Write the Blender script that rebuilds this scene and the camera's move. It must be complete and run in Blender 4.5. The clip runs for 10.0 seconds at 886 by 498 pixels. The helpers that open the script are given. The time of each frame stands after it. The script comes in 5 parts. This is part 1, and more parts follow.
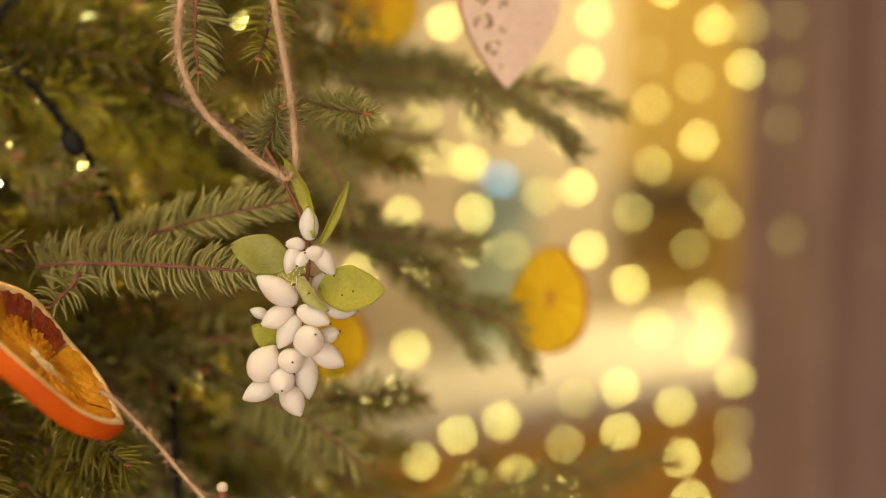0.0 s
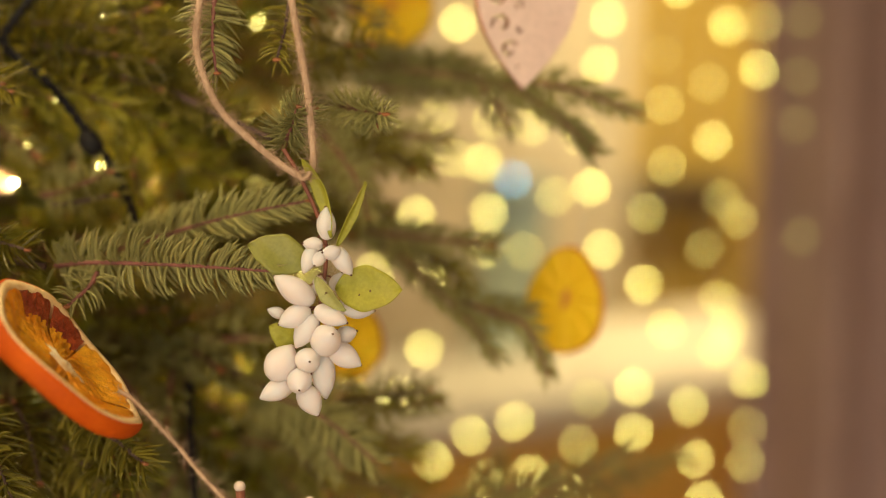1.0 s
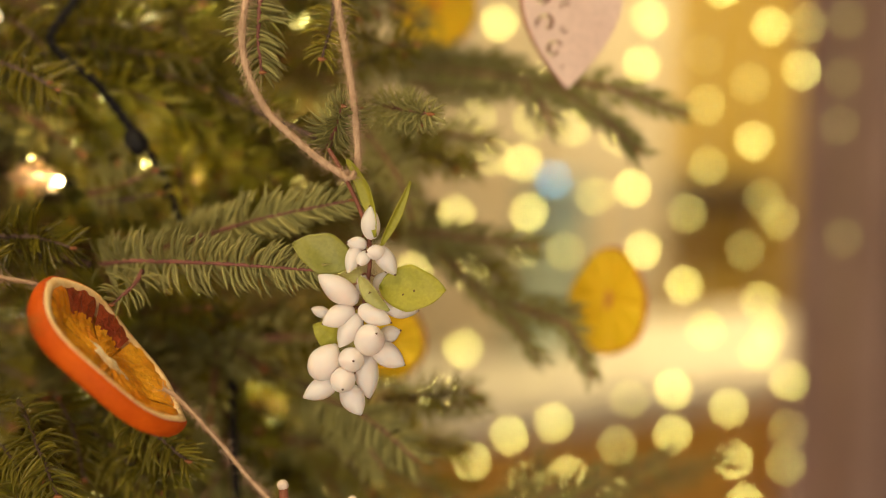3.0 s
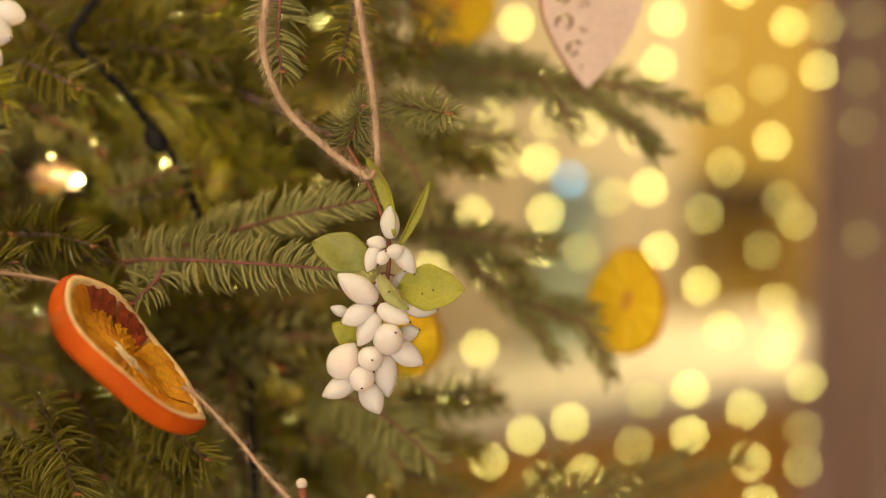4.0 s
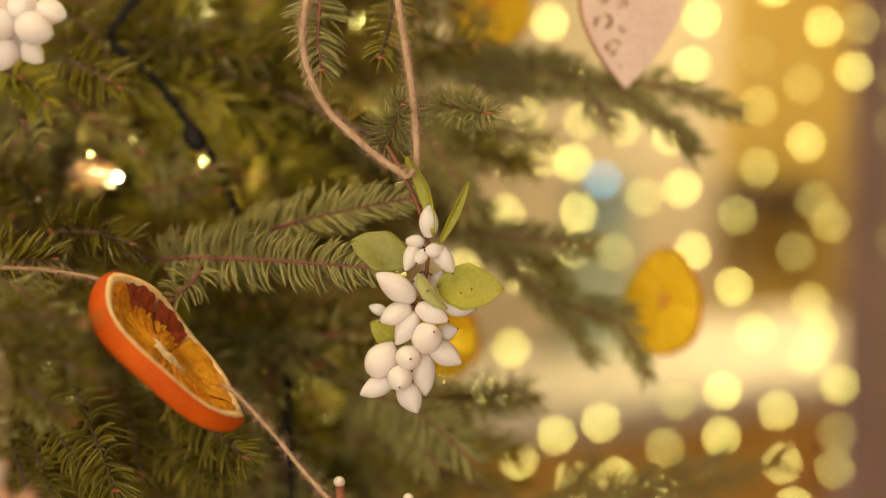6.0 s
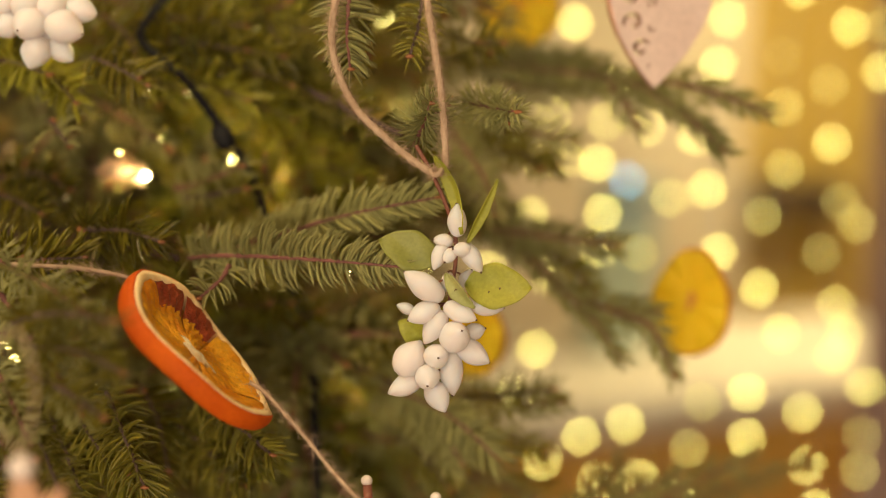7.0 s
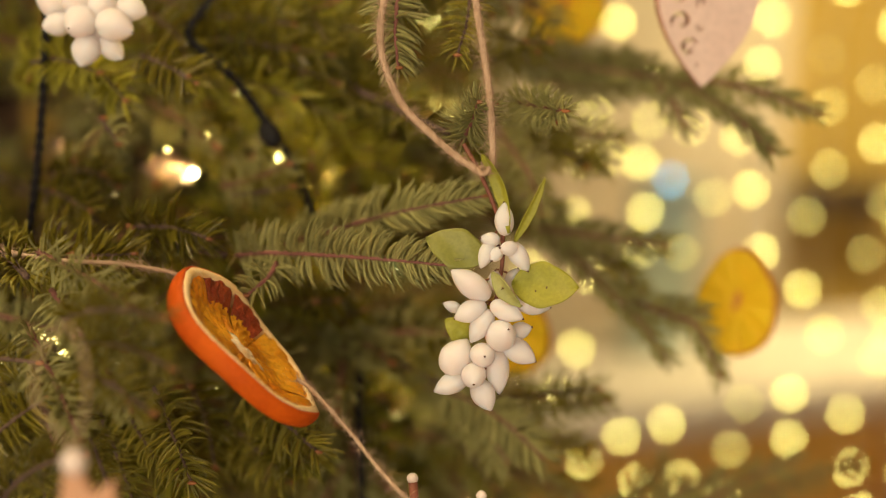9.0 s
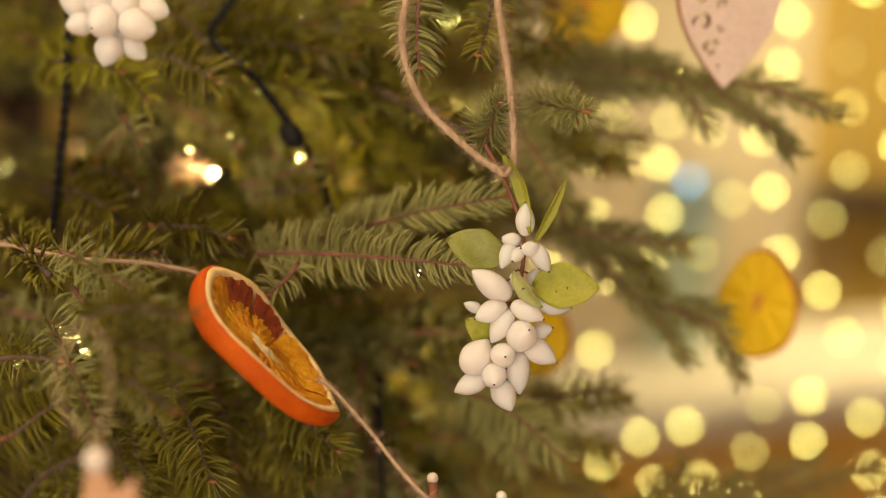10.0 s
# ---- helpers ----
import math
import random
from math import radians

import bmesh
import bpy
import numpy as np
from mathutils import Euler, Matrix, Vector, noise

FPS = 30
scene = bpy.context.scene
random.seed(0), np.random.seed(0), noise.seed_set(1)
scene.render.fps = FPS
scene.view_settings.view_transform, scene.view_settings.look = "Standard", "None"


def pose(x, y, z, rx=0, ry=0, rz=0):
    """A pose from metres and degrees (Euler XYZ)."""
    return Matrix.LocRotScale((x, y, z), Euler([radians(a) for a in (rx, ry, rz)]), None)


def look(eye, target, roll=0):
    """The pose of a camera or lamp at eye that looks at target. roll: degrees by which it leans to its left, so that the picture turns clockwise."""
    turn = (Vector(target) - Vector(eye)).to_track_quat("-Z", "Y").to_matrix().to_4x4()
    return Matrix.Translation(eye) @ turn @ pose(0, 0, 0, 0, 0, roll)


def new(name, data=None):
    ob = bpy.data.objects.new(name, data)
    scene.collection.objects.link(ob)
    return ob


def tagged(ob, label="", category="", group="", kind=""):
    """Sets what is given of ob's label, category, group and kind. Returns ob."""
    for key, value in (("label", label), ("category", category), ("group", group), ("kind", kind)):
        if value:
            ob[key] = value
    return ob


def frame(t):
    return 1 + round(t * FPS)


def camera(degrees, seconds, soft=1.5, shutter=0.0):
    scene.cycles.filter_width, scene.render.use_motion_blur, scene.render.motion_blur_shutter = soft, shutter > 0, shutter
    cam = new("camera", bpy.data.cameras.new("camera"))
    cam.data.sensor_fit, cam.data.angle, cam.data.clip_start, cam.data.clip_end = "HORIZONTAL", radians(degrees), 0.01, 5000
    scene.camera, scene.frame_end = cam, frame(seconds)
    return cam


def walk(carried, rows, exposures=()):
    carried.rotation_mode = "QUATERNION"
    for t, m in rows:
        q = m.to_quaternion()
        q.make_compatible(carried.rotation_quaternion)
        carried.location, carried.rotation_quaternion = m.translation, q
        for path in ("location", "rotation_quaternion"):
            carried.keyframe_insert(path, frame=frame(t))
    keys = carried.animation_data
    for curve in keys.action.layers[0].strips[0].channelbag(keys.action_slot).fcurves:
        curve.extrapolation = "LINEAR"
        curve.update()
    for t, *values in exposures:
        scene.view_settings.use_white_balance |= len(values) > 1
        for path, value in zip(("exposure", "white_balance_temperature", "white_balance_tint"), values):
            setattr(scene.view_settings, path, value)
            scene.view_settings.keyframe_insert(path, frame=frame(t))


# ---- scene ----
cam = camera(32.9, 10.0, soft=1.1)
PATH = [
    (0, (0.049, 0.045, 1.534), (0.013, 2.023, 1.24), 0.8),
    (0.5, (0.048, 0.044, 1.534), (0.006, 2.022, 1.24), 0.8),
    (1, (0.047, 0.044, 1.534), (-0.005, 2.022, 1.24), 0.8),
    (1.5, (0.047, 0.044, 1.534), (-0.02, 2.022, 1.239), 0.8),
    (2, (0.046, 0.044, 1.534), (-0.032, 2.021, 1.239), 0.9),
    (2.5, (0.045, 0.045, 1.534), (-0.044, 2.021, 1.239), 0.9),
    (4, (0.043, 0.044, 1.534), (-0.08, 2.018, 1.238), 1.0),
    (4.5, (0.042, 0.044, 1.534), (-0.085, 2.018, 1.237), 1.1),
    (5, (0.042, 0.044, 1.533), (-0.1, 2.017, 1.238), 1.1),
    (5.5, (0.041, 0.044, 1.534), (-0.111, 2.016, 1.237), 1.1),
    (7, (0.037, 0.044, 1.533), (-0.155, 2.012, 1.236), 1.2),
    (7.5, (0.037, 0.044, 1.533), (-0.173, 2.01, 1.235), 1.2),
    (8, (0.036, 0.043, 1.533), (-0.186, 2.008, 1.234), 1.3),
    (8.5, (0.035, 0.043, 1.533), (-0.196, 2.007, 1.234), 1.3),
    (9, (0.034, 0.043, 1.533), (-0.21, 2.005, 1.233), 1.3),
    (9.5, (0.033, 0.042, 1.533), (-0.22, 2.003, 1.233), 1.4),
    (10, (0.033, 0.042, 1.533), (-0.235, 2.001, 1.233), 1.4),
]
walk(cam, [(t, look(eye, target, roll)) for t, eye, target, roll in PATH])

cam.data.dof.use_dof = True
cam.data.dof.focus_distance = 0.605
cam.data.dof.aperture_fstop = 2.75
cam.data.dof.aperture_blades = 0

# ---- world and large lights ----
world = bpy.data.worlds.new("world")
scene.world = world
world.use_nodes = True
sky = world.node_tree.nodes.new("ShaderNodeTexSky")
sky.sky_type, sky.sun_disc = "NISHITA", False
sky.sun_elevation, sky.sun_rotation = radians(25), radians(200)
world.node_tree.links.new(sky.outputs[0], world.node_tree.nodes["Background"].inputs[0])
world.node_tree.nodes["Background"].inputs[1].default_value = 0.08


def area_lamp(name, eye, target, w, h, watts, colour):
    data = bpy.data.lights.new(name, "AREA")
    data.shape, data.size, data.size_y, data.energy, data.color = "RECTANGLE", w, h, watts, colour
    ob = new(name, data)
    ob.matrix_world = look(eye, target)
    return ob


# added lamps, their sources out of view: behind the camera and under the ceiling
area_lamp("fill_behind_camera", (-0.4, -2.36, 1.45), (-0.4, 0.0, 1.45), 3.1, 1.8, 75.0, (1.0, 0.855, 0.65))
# added warm light on the wall and sideboard, from an unseen pendant
area_lamp("fill_over_sideboard", (0.75, 3.9, 2.2), (0.75, 3.9, 0.0), 0.3, 0.3, 32.0, (1.0, 0.79, 0.4))
# added to brighten the tree from above; the lamp stays out of view
area_lamp("fill_over_tree", (-0.5, 0.35, 2.5), (-0.3, 0.7, 1.4), 0.34, 0.34, 10.0, (1.0, 0.78, 0.46))


def needle_fill(at, watts):
    """An added point lamp that brightens needles beyond what the tree lamps give."""
    data = bpy.data.lights.new("needle_fill_light", "POINT")
    data.energy, data.color, data.shadow_soft_size = watts, (1.0, 0.68, 0.24), 0.004
    new("needle_fill_light", data).location = at


for lamp_at, lamp_watts in (((-0.191, 0.762, 1.462), 0.045), ((-0.167, 0.790, 1.505), 0.06), ((-0.144, 0.800, 1.489), 0.08), ((-0.117, 0.830, 1.476), 0.1), ((-0.189, 0.830, 1.492), 0.06), ((-0.125, 0.780, 1.453), 0.05), ((-0.150, 0.800, 1.462), 0.07), ((-0.243, 0.730, 1.321), 0.03), ((-0.090, 0.820, 1.352), 0.13), ((-0.144, 0.820, 1.397), 0.05), ((-0.063, 0.820, 1.338), 0.13), ((-0.175, 0.850, 1.533), 0.05), ((-0.032, 0.820, 1.288), 0.1)):
    needle_fill(lamp_at, lamp_watts)


# ---- materials ----
def material(name, base, rough=0.6, second=None, scale=40.0, fine=400.0, bump=0.15, bump_dist=0.0005, metallic=0.0,
             through_light=0.0, through_colour=None, islands=0.0, sss=0.0, grain=0.35, mixpos=(0.35, 0.7), coords="Object", stretch=(1, 1, 1)):
    m = bpy.data.materials.new(name)
    m.use_nodes = True
    nt = m.node_tree
    N, Lk = nt.nodes, nt.links
    bsdf = N["Principled BSDF"]
    second = second or tuple(c * 0.7 for c in base)
    tc = N.new("ShaderNodeTexCoord")
    mp = N.new("ShaderNodeMapping")
    mp.inputs["Scale"].default_value = stretch
    Lk.new(tc.outputs[coords], mp.inputs[0])
    n1 = N.new("ShaderNodeTexNoise")
    n1.inputs["Scale"].default_value, n1.inputs["Detail"].default_value = scale, 4
    n2 = N.new("ShaderNodeTexNoise")
    n2.inputs["Scale"].default_value, n2.inputs["Detail"].default_value = fine, 3
    Lk.new(mp.outputs[0], n1.inputs[0])
    Lk.new(mp.outputs[0], n2.inputs[0])
    ramp = N.new("ShaderNodeValToRGB")
    ramp.color_ramp.elements[0].position, ramp.color_ramp.elements[1].position = mixpos
    ramp.color_ramp.elements[0].color = (*base, 1)
    ramp.color_ramp.elements[1].color = (*second, 1)
    Lk.new(n1.outputs[0], ramp.inputs[0])
    fine_mix = N.new("ShaderNodeMixRGB")
    fine_mix.blend_type = "MULTIPLY"
    fine_mix.inputs[0].default_value = grain
    Lk.new(ramp.outputs[0], fine_mix.inputs[1])
    Lk.new(n2.outputs[0], fine_mix.inputs[2])
    gain = N.new("ShaderNodeMixRGB")
    gain.blend_type = "MULTIPLY"
    gain.inputs[0].default_value = 1.0
    gain.inputs[2].default_value = (1 + grain * 0.57,) * 3 + (1,)
    Lk.new(fine_mix.outputs[0], gain.inputs[1])
    colour = gain.outputs[0]
    if islands:
        geo = N.new("ShaderNodeNewGeometry")
        info = N.new("ShaderNodeObjectInfo")
        add = N.new("ShaderNodeMath")
        add.operation = "ADD"
        Lk.new(geo.outputs["Random Per Island"], add.inputs[0])
        Lk.new(info.outputs["Random"], add.inputs[1])
        rng = N.new("ShaderNodeMapRange")
        rng.inputs["From Max"].default_value = 2.0
        rng.inputs["To Min"].default_value, rng.inputs["To Max"].default_value = 1 - islands, 1 + islands
        Lk.new(add.outputs[0], rng.inputs[0])
        hsv = N.new("ShaderNodeHueSaturation")
        Lk.new(rng.outputs[0], hsv.inputs["Value"])
        Lk.new(colour, hsv.inputs["Color"])
        colour = hsv.outputs[0]
    Lk.new(colour, bsdf.inputs["Base Color"])
    bsdf.inputs["Roughness"].default_value, bsdf.inputs["Metallic"].default_value = rough, metallic
    if sss:
        bsdf.inputs["Subsurface Weight"].default_value = sss
        bsdf.inputs["Subsurface Radius"].default_value = (0.009, 0.0075, 0.0065)
        bsdf.inputs["Subsurface Scale"].default_value = 1.0
    if bump:
        b = N.new("ShaderNodeBump")
        b.inputs["Strength"].default_value, b.inputs["Distance"].default_value = bump, bump_dist
        Lk.new(n2.outputs[0], b.inputs["Height"])
        Lk.new(b.outputs[0], bsdf.inputs["Normal"])
    if through_light:
        tr = N.new("ShaderNodeBsdfTranslucent")
        if through_colour:
            tr.inputs[0].default_value = (*through_colour, 1)
        else:
            Lk.new(colour, tr.inputs[0])
        mix = N.new("ShaderNodeMixShader")
        mix.inputs[0].default_value = through_light
        Lk.new(bsdf.outputs[0], mix.inputs[1])
        Lk.new(tr.outputs[0], mix.inputs[2])
        Lk.new(mix.outputs[0], N["Material Output"].inputs[0])
    return m


def glowing(name, colour, strength):
    m = bpy.data.materials.new(name)
    m.use_nodes = True
    bsdf = m.node_tree.nodes["Principled BSDF"]
    bsdf.inputs["Base Color"].default_value = (0.8, 0.7, 0.5, 1)
    bsdf.inputs["Roughness"].default_value = 0.2
    bsdf.inputs["Emission Color"].default_value = (*colour, 1)
    bsdf.inputs["Emission Strength"].default_value = strength
    return m


M_needle = material("needle_olive", (0.39, 0.36, 0.125), 0.5, (0.31, 0.29, 0.095), 60, 900, 0.1, 0.0002, through_light=0.3, islands=0.35)
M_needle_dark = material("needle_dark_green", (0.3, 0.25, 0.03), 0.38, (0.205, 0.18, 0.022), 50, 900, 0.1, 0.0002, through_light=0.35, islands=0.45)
# yellow green needles, with lamplight from behind put into the brighter colour
M_needle_lit = material("needle_lit_green", (0.41, 0.37, 0.035), 0.34, (0.31, 0.29, 0.026), 50, 900, 0.1, 0.0002, through_light=0.45, islands=0.4)
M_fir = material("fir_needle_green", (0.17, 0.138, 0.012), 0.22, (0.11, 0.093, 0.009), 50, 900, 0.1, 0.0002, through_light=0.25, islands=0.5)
M_stem = material("twig_bark", (0.24, 0.085, 0.065), 0.75, (0.15, 0.055, 0.04), 200, 1500, 0.5, 0.0003)
M_bud = material("bud_scales", (0.36, 0.13, 0.035), 0.6, (0.24, 0.08, 0.03), 200, 1500, 0.5, 0.0003)
M_bark = material("fir_bark", (0.12, 0.07, 0.045), 0.9, (0.07, 0.04, 0.03), 30, 200, 0.8, 0.004)
M_jute = material("jute_fibre", (0.56, 0.39, 0.255), 0.9, (0.44, 0.29, 0.18), 300, 3000, 0.5, 0.0002)
M_berry = material("snowberry_skin", (0.9, 0.82, 0.79), 0.55, (0.88, 0.79, 0.755), 90, 700, 0.05, 0.0002, sss=1.0, grain=0.04, through_light=0.25)
M_berry_eye = material("snowberry_eye", (0.14, 0.06, 0.03), 0.8, (0.08, 0.035, 0.02), 900, 3000, 0.5)
M_leaf = material("snowberry_leaf", (0.37, 0.37, 0.035), 0.55, (0.45, 0.42, 0.045), 70, 700, 0.25, 0.0004, through_light=0.3)
M_leaf_dark = material("snowberry_leaf_deep", (0.26, 0.27, 0.05), 0.48, (0.33, 0.32, 0.06), 70, 700, 0.25, 0.0004, through_light=0.3)
M_leaf_pale = material("snowberry_leaf_pale", (0.52, 0.5, 0.18), 0.5, (0.42, 0.43, 0.12), 90, 700, 0.2, 0.0004, through_light=0.3)
M_leaf_spot = material("leaf_blight", (0.12, 0.06, 0.02), 0.7, (0.2, 0.12, 0.03), 700, 3000, 0.3)
M_sprig_stem = material("snowberry_stem", (0.24, 0.075, 0.035), 0.6, (0.15, 0.05, 0.03), 200, 1500, 0.4)
M_rind = material("orange_rind", (0.66, 0.115, 0.005), 0.6, (0.56, 0.08, 0.004), 60, 900, 0.55, 0.0008)
M_pith = material("orange_pith", (0.93, 0.7, 0.38), 0.75, (0.88, 0.58, 0.25), 150, 1200, 0.5, 0.0005)
M_flesh = material("orange_flesh", (0.96, 0.5, 0.03), 0.35, (0.84, 0.28, 0.012), 75, 500, 0.8, 0.0014, through_light=0.28, islands=0.15)
M_flesh_dark = material("orange_flesh_dark", (0.4, 0.07, 0.018), 0.35, (0.26, 0.035, 0.012), 110, 600, 0.9, 0.0014, through_light=0.1, islands=0.15)
M_core = material("orange_core", (0.88, 0.74, 0.5), 0.75, (0.72, 0.46, 0.2), 200, 900, 0.6, 0.001)
M_membrane = material("orange_membrane", (0.78, 0.38, 0.07), 0.6, (0.68, 0.27, 0.04), 150, 900, 0.5, 0.0006, through_light=0.25)
M_yrind = material("pale_orange_rind", (0.62, 0.24, 0.02), 0.55, (0.5, 0.15, 0.02), 60, 900, 0.5, 0.0008)
M_yflesh = material("pale_orange_flesh", (0.96, 0.8, 0.03), 0.45, (0.94, 0.72, 0.025), 90, 600, 0.5, 0.001, through_light=0.55, through_colour=(1.0, 0.8, 0.04))
M_cable = material("black_cable", (0.008, 0.007, 0.008), 0.6, (0.012, 0.011, 0.011), 200, 1500, 0.1)
M_heart = material("pink_metal", (0.74, 0.56, 0.47), 0.5, (0.66, 0.48, 0.4), 40, 500, 0.15, 0.0003)
M_heart_edge = material("copper_edge", (0.4, 0.16, 0.11), 0.5, (0.3, 0.1, 0.07), 80, 500, 0.15, 0.0003)
M_bead = material("white_bead", (0.78, 0.66, 0.58), 0.5, (0.7, 0.57, 0.48), 100, 900, 0.1)
M_ply = material("plywood", (0.62, 0.34, 0.19), 0.65, (0.52, 0.27, 0.14), 60, 500, 0.3, 0.0003, stretch=(1, 1, 6))
M_copper = material("copper_foil", (0.9, 0.66, 0.52), 0.35, (0.8, 0.5, 0.36), 200, 900, 0.4, 0.0008, metallic=0.8)
M_thread = material("pale_thread", (0.7, 0.66, 0.58), 0.8, (0.6, 0.55, 0.46), 300, 2000, 0.2)
M_wall = material("ochre_plaster", (0.51, 0.37, 0.09), 0.85, (0.44, 0.3, 0.062), 1.6, 60, 0.3, 0.004)
M_plain_wall = material("warm_white_plaster", (0.7, 0.62, 0.5), 0.9, (0.62, 0.54, 0.42), 1.2, 60, 0.3, 0.004)
M_ceiling = material("ceiling_paint", (0.78, 0.74, 0.66), 0.9, (0.72, 0.67, 0.58), 1.2, 60, 0.2, 0.003)
M_floor = material("floor_boards", (0.3, 0.17, 0.08), 0.5, (0.2, 0.11, 0.05), 6, 80, 0.3, 0.002, stretch=(1, 8, 1))
M_cream = material("cream_paint", (0.76, 0.68, 0.5), 0.5, (0.7, 0.6, 0.42), 3, 80, 0.1, 0.001)
M_wood = material("honey_wood", (0.74, 0.44, 0.09), 0.5, (0.62, 0.34, 0.065), 8, 90, 0.3, 0.001, stretch=(1, 1, 7))
M_cloth = material("white_linen", (0.8, 0.75, 0.64), 0.85, (0.74, 0.68, 0.56), 5, 500, 0.3, 0.001)
M_drape = material("mauve_drape", (0.5, 0.36, 0.33), 0.9, (0.4, 0.28, 0.26), 4, 400, 0.3, 0.001)
M_darkwood = material("dark_wood", (0.05, 0.028, 0.018), 0.5, (0.03, 0.018, 0.012), 12, 120, 0.3, 0.001)
M_blue = material("grey_blue_card", (0.36, 0.5, 0.52), 0.5, (0.4, 0.54, 0.55), 20, 200, 0.1)
M_teal = material("pale_teal_card", (0.5, 0.62, 0.5), 0.6, (0.45, 0.57, 0.46), 20, 200, 0.1)
for soft_mat, level in ((M_rind, 0.15), (M_cable, 0.15), (M_needle, 0.35), (M_needle_dark, 0.4), (M_berry, 0.3)):
    soft_mat.node_tree.nodes["Principled BSDF"].inputs["Specular IOR Level"].default_value = level
GLOW = {}
for level in (1.0, 0.9, 0.8, 0.6, 0.45, 0.3, 0.1):
    GLOW[level] = glowing("warm_led", (1.0, 0.85, 0.2), 17.5 * level)
GLOW[-1.0] = glowing("blue_led", (0.05, 0.62, 1.0), 7.5)
# very strong lamps, added as fill inside the tree
M_fill_led = glowing("fill_led", (1.0, 0.78, 0.32), 420.0)


# ---- builders ----
class Shape:
    """Gathers vertices and faces of one mesh."""

    def __init__(self):
        self.v, self.f, self.m, self.n = [], [], [], 0

    def add(self, verts, faces, mat=0):
        self.v.append(np.asarray(verts, dtype=float).reshape(-1, 3))
        self.f.extend([tuple(i + self.n for i in f) for f in faces])
        self.m.extend([mat] * len(faces))
        self.n += len(self.v[-1])
        return self

    def mesh(self, name, mats, smooth=True):
        me = bpy.data.meshes.new(name)
        me.from_pydata(np.concatenate(self.v).tolist(), [], self.f)
        for m in mats:
            me.materials.append(m)
        me.polygons.foreach_set("material_index", self.m)
        me.polygons.foreach_set("use_smooth", [smooth] * len(self.f))
        me.update()
        return me


def box_data(cx, cy, cz, sx, sy, sz, bevel=0.0):
    bm = bmesh.new()
    bmesh.ops.create_cube(bm, size=1.0)
    bmesh.ops.scale(bm, vec=(sx, sy, sz), verts=bm.verts)
    if bevel:
        bmesh.ops.bevel(bm, geom=bm.edges[:], offset=bevel, segments=2, affect="EDGES", profile=0.5)
    bmesh.ops.translate(bm, vec=(cx, cy, cz), verts=bm.verts)
    bm.verts.index_update()
    v = [tuple(q.co) for q in bm.verts]
    f = [tuple(q.index for q in p.verts) for p in bm.faces]
    bm.free()
    return v, f


def tube_data(pts, radii, sides=6, cap=True):
    pts = np.asarray(pts, dtype=float)
    n = len(pts)
    tan = np.gradient(pts, axis=0)
    tan /= np.linalg.norm(tan, axis=1)[:, None] + 1e-12
    ref = np.array([0.0, 0.0, 1.0]) if abs(tan[0][2]) < 0.9 else np.array([1.0, 0.0, 0.0])
    u = np.cross(tan[0], ref)
    u /= np.linalg.norm(u)
    ang = np.linspace(0, 2 * np.pi, sides, endpoint=False)
    radii = np.broadcast_to(radii, (n,))
    verts = []
    for i in range(n):
        u = u - tan[i] * np.dot(u, tan[i])
        u /= np.linalg.norm(u) + 1e-12
        w = np.cross(tan[i], u)
        verts.append(pts[i] + radii[i] * (np.cos(ang)[:, None] * u + np.sin(ang)[:, None] * w))
    verts = np.concatenate(verts)
    faces = []
    for i in range(n - 1):
        for j in range(sides):
            k = (j + 1) % sides
            faces.append((i * sides + j, i * sides + k, (i + 1) * sides + k, (i + 1) * sides + j))
    if cap:
        faces.append(tuple(range(sides))[::-1])
        faces.append(tuple((n - 1) * sides + j for j in range(sides)))
    return verts, faces


def smooth_path(pts, step):
    """A curve through the given points, sampled evenly."""
    p = np.asarray(pts, dtype=float)
    p = np.vstack([2 * p[0] - p[1], p, 2 * p[-1] - p[-2]])
    out = []
    for i in range(1, len(p) - 2):
        for t in np.linspace(0, 1, 24, endpoint=False):
            a, b, c, d = p[i - 1], p[i], p[i + 1], p[i + 2]
            out.append(0.5 * (2 * b + (c - a) * t + (2 * a - 5 * b + 4 * c - d) * t * t + (3 * b - a - 3 * c + d) * t ** 3))
    out.append(p[-2])
    out = np.array(out)
    seg = np.r_[0, np.cumsum(np.linalg.norm(np.diff(out, axis=0), axis=1))]
    s = np.linspace(0, seg[-1], max(3, int(seg[-1] / step)))
    return np.stack([np.interp(s, seg, out[:, k]) for k in range(3)], axis=1)


def ball_data(rx, ry, rz, rings=8, sides=10, tip=0.0):
    """A ball along z; tip draws its upper end out to a point."""
    v, f = [(0, 0, -rz)], []
    for i in range(1, rings):
        a = -math.pi / 2 + math.pi * i / rings
        z, r = math.sin(a), math.cos(a)
        if z > 0:
            r *= 1 - tip * z ** 1.5 * 0.55
        for j in range(sides):
            b = 2 * math.pi * j / sides
            v.append((rx * r * math.cos(b), ry * r * math.sin(b), rz * z * (1 + tip * 0.25 * max(0, z))))
    v.append((0, 0, rz * (1 + tip * 0.3)))
    last = len(v) - 1
    for j in range(sides):
        k = (j + 1) % sides
        f.append((0, 1 + k, 1 + j))
        for i in range(rings - 2):
            f.append((1 + i * sides + j, 1 + i * sides + k, 1 + (i + 1) * sides + k, 1 + (i + 1) * sides + j))
        f.append((1 + (rings - 2) * sides + j, 1 + (rings - 2) * sides + k, last))
    return v, f


def thing(name, at, label, category, group="", kind=""):
    ob = new(name)
    ob.empty_display_size = 0.01
    ob.location = at
    bpy.context.view_layer.update()
    return tagged(ob, label, category, group, kind)


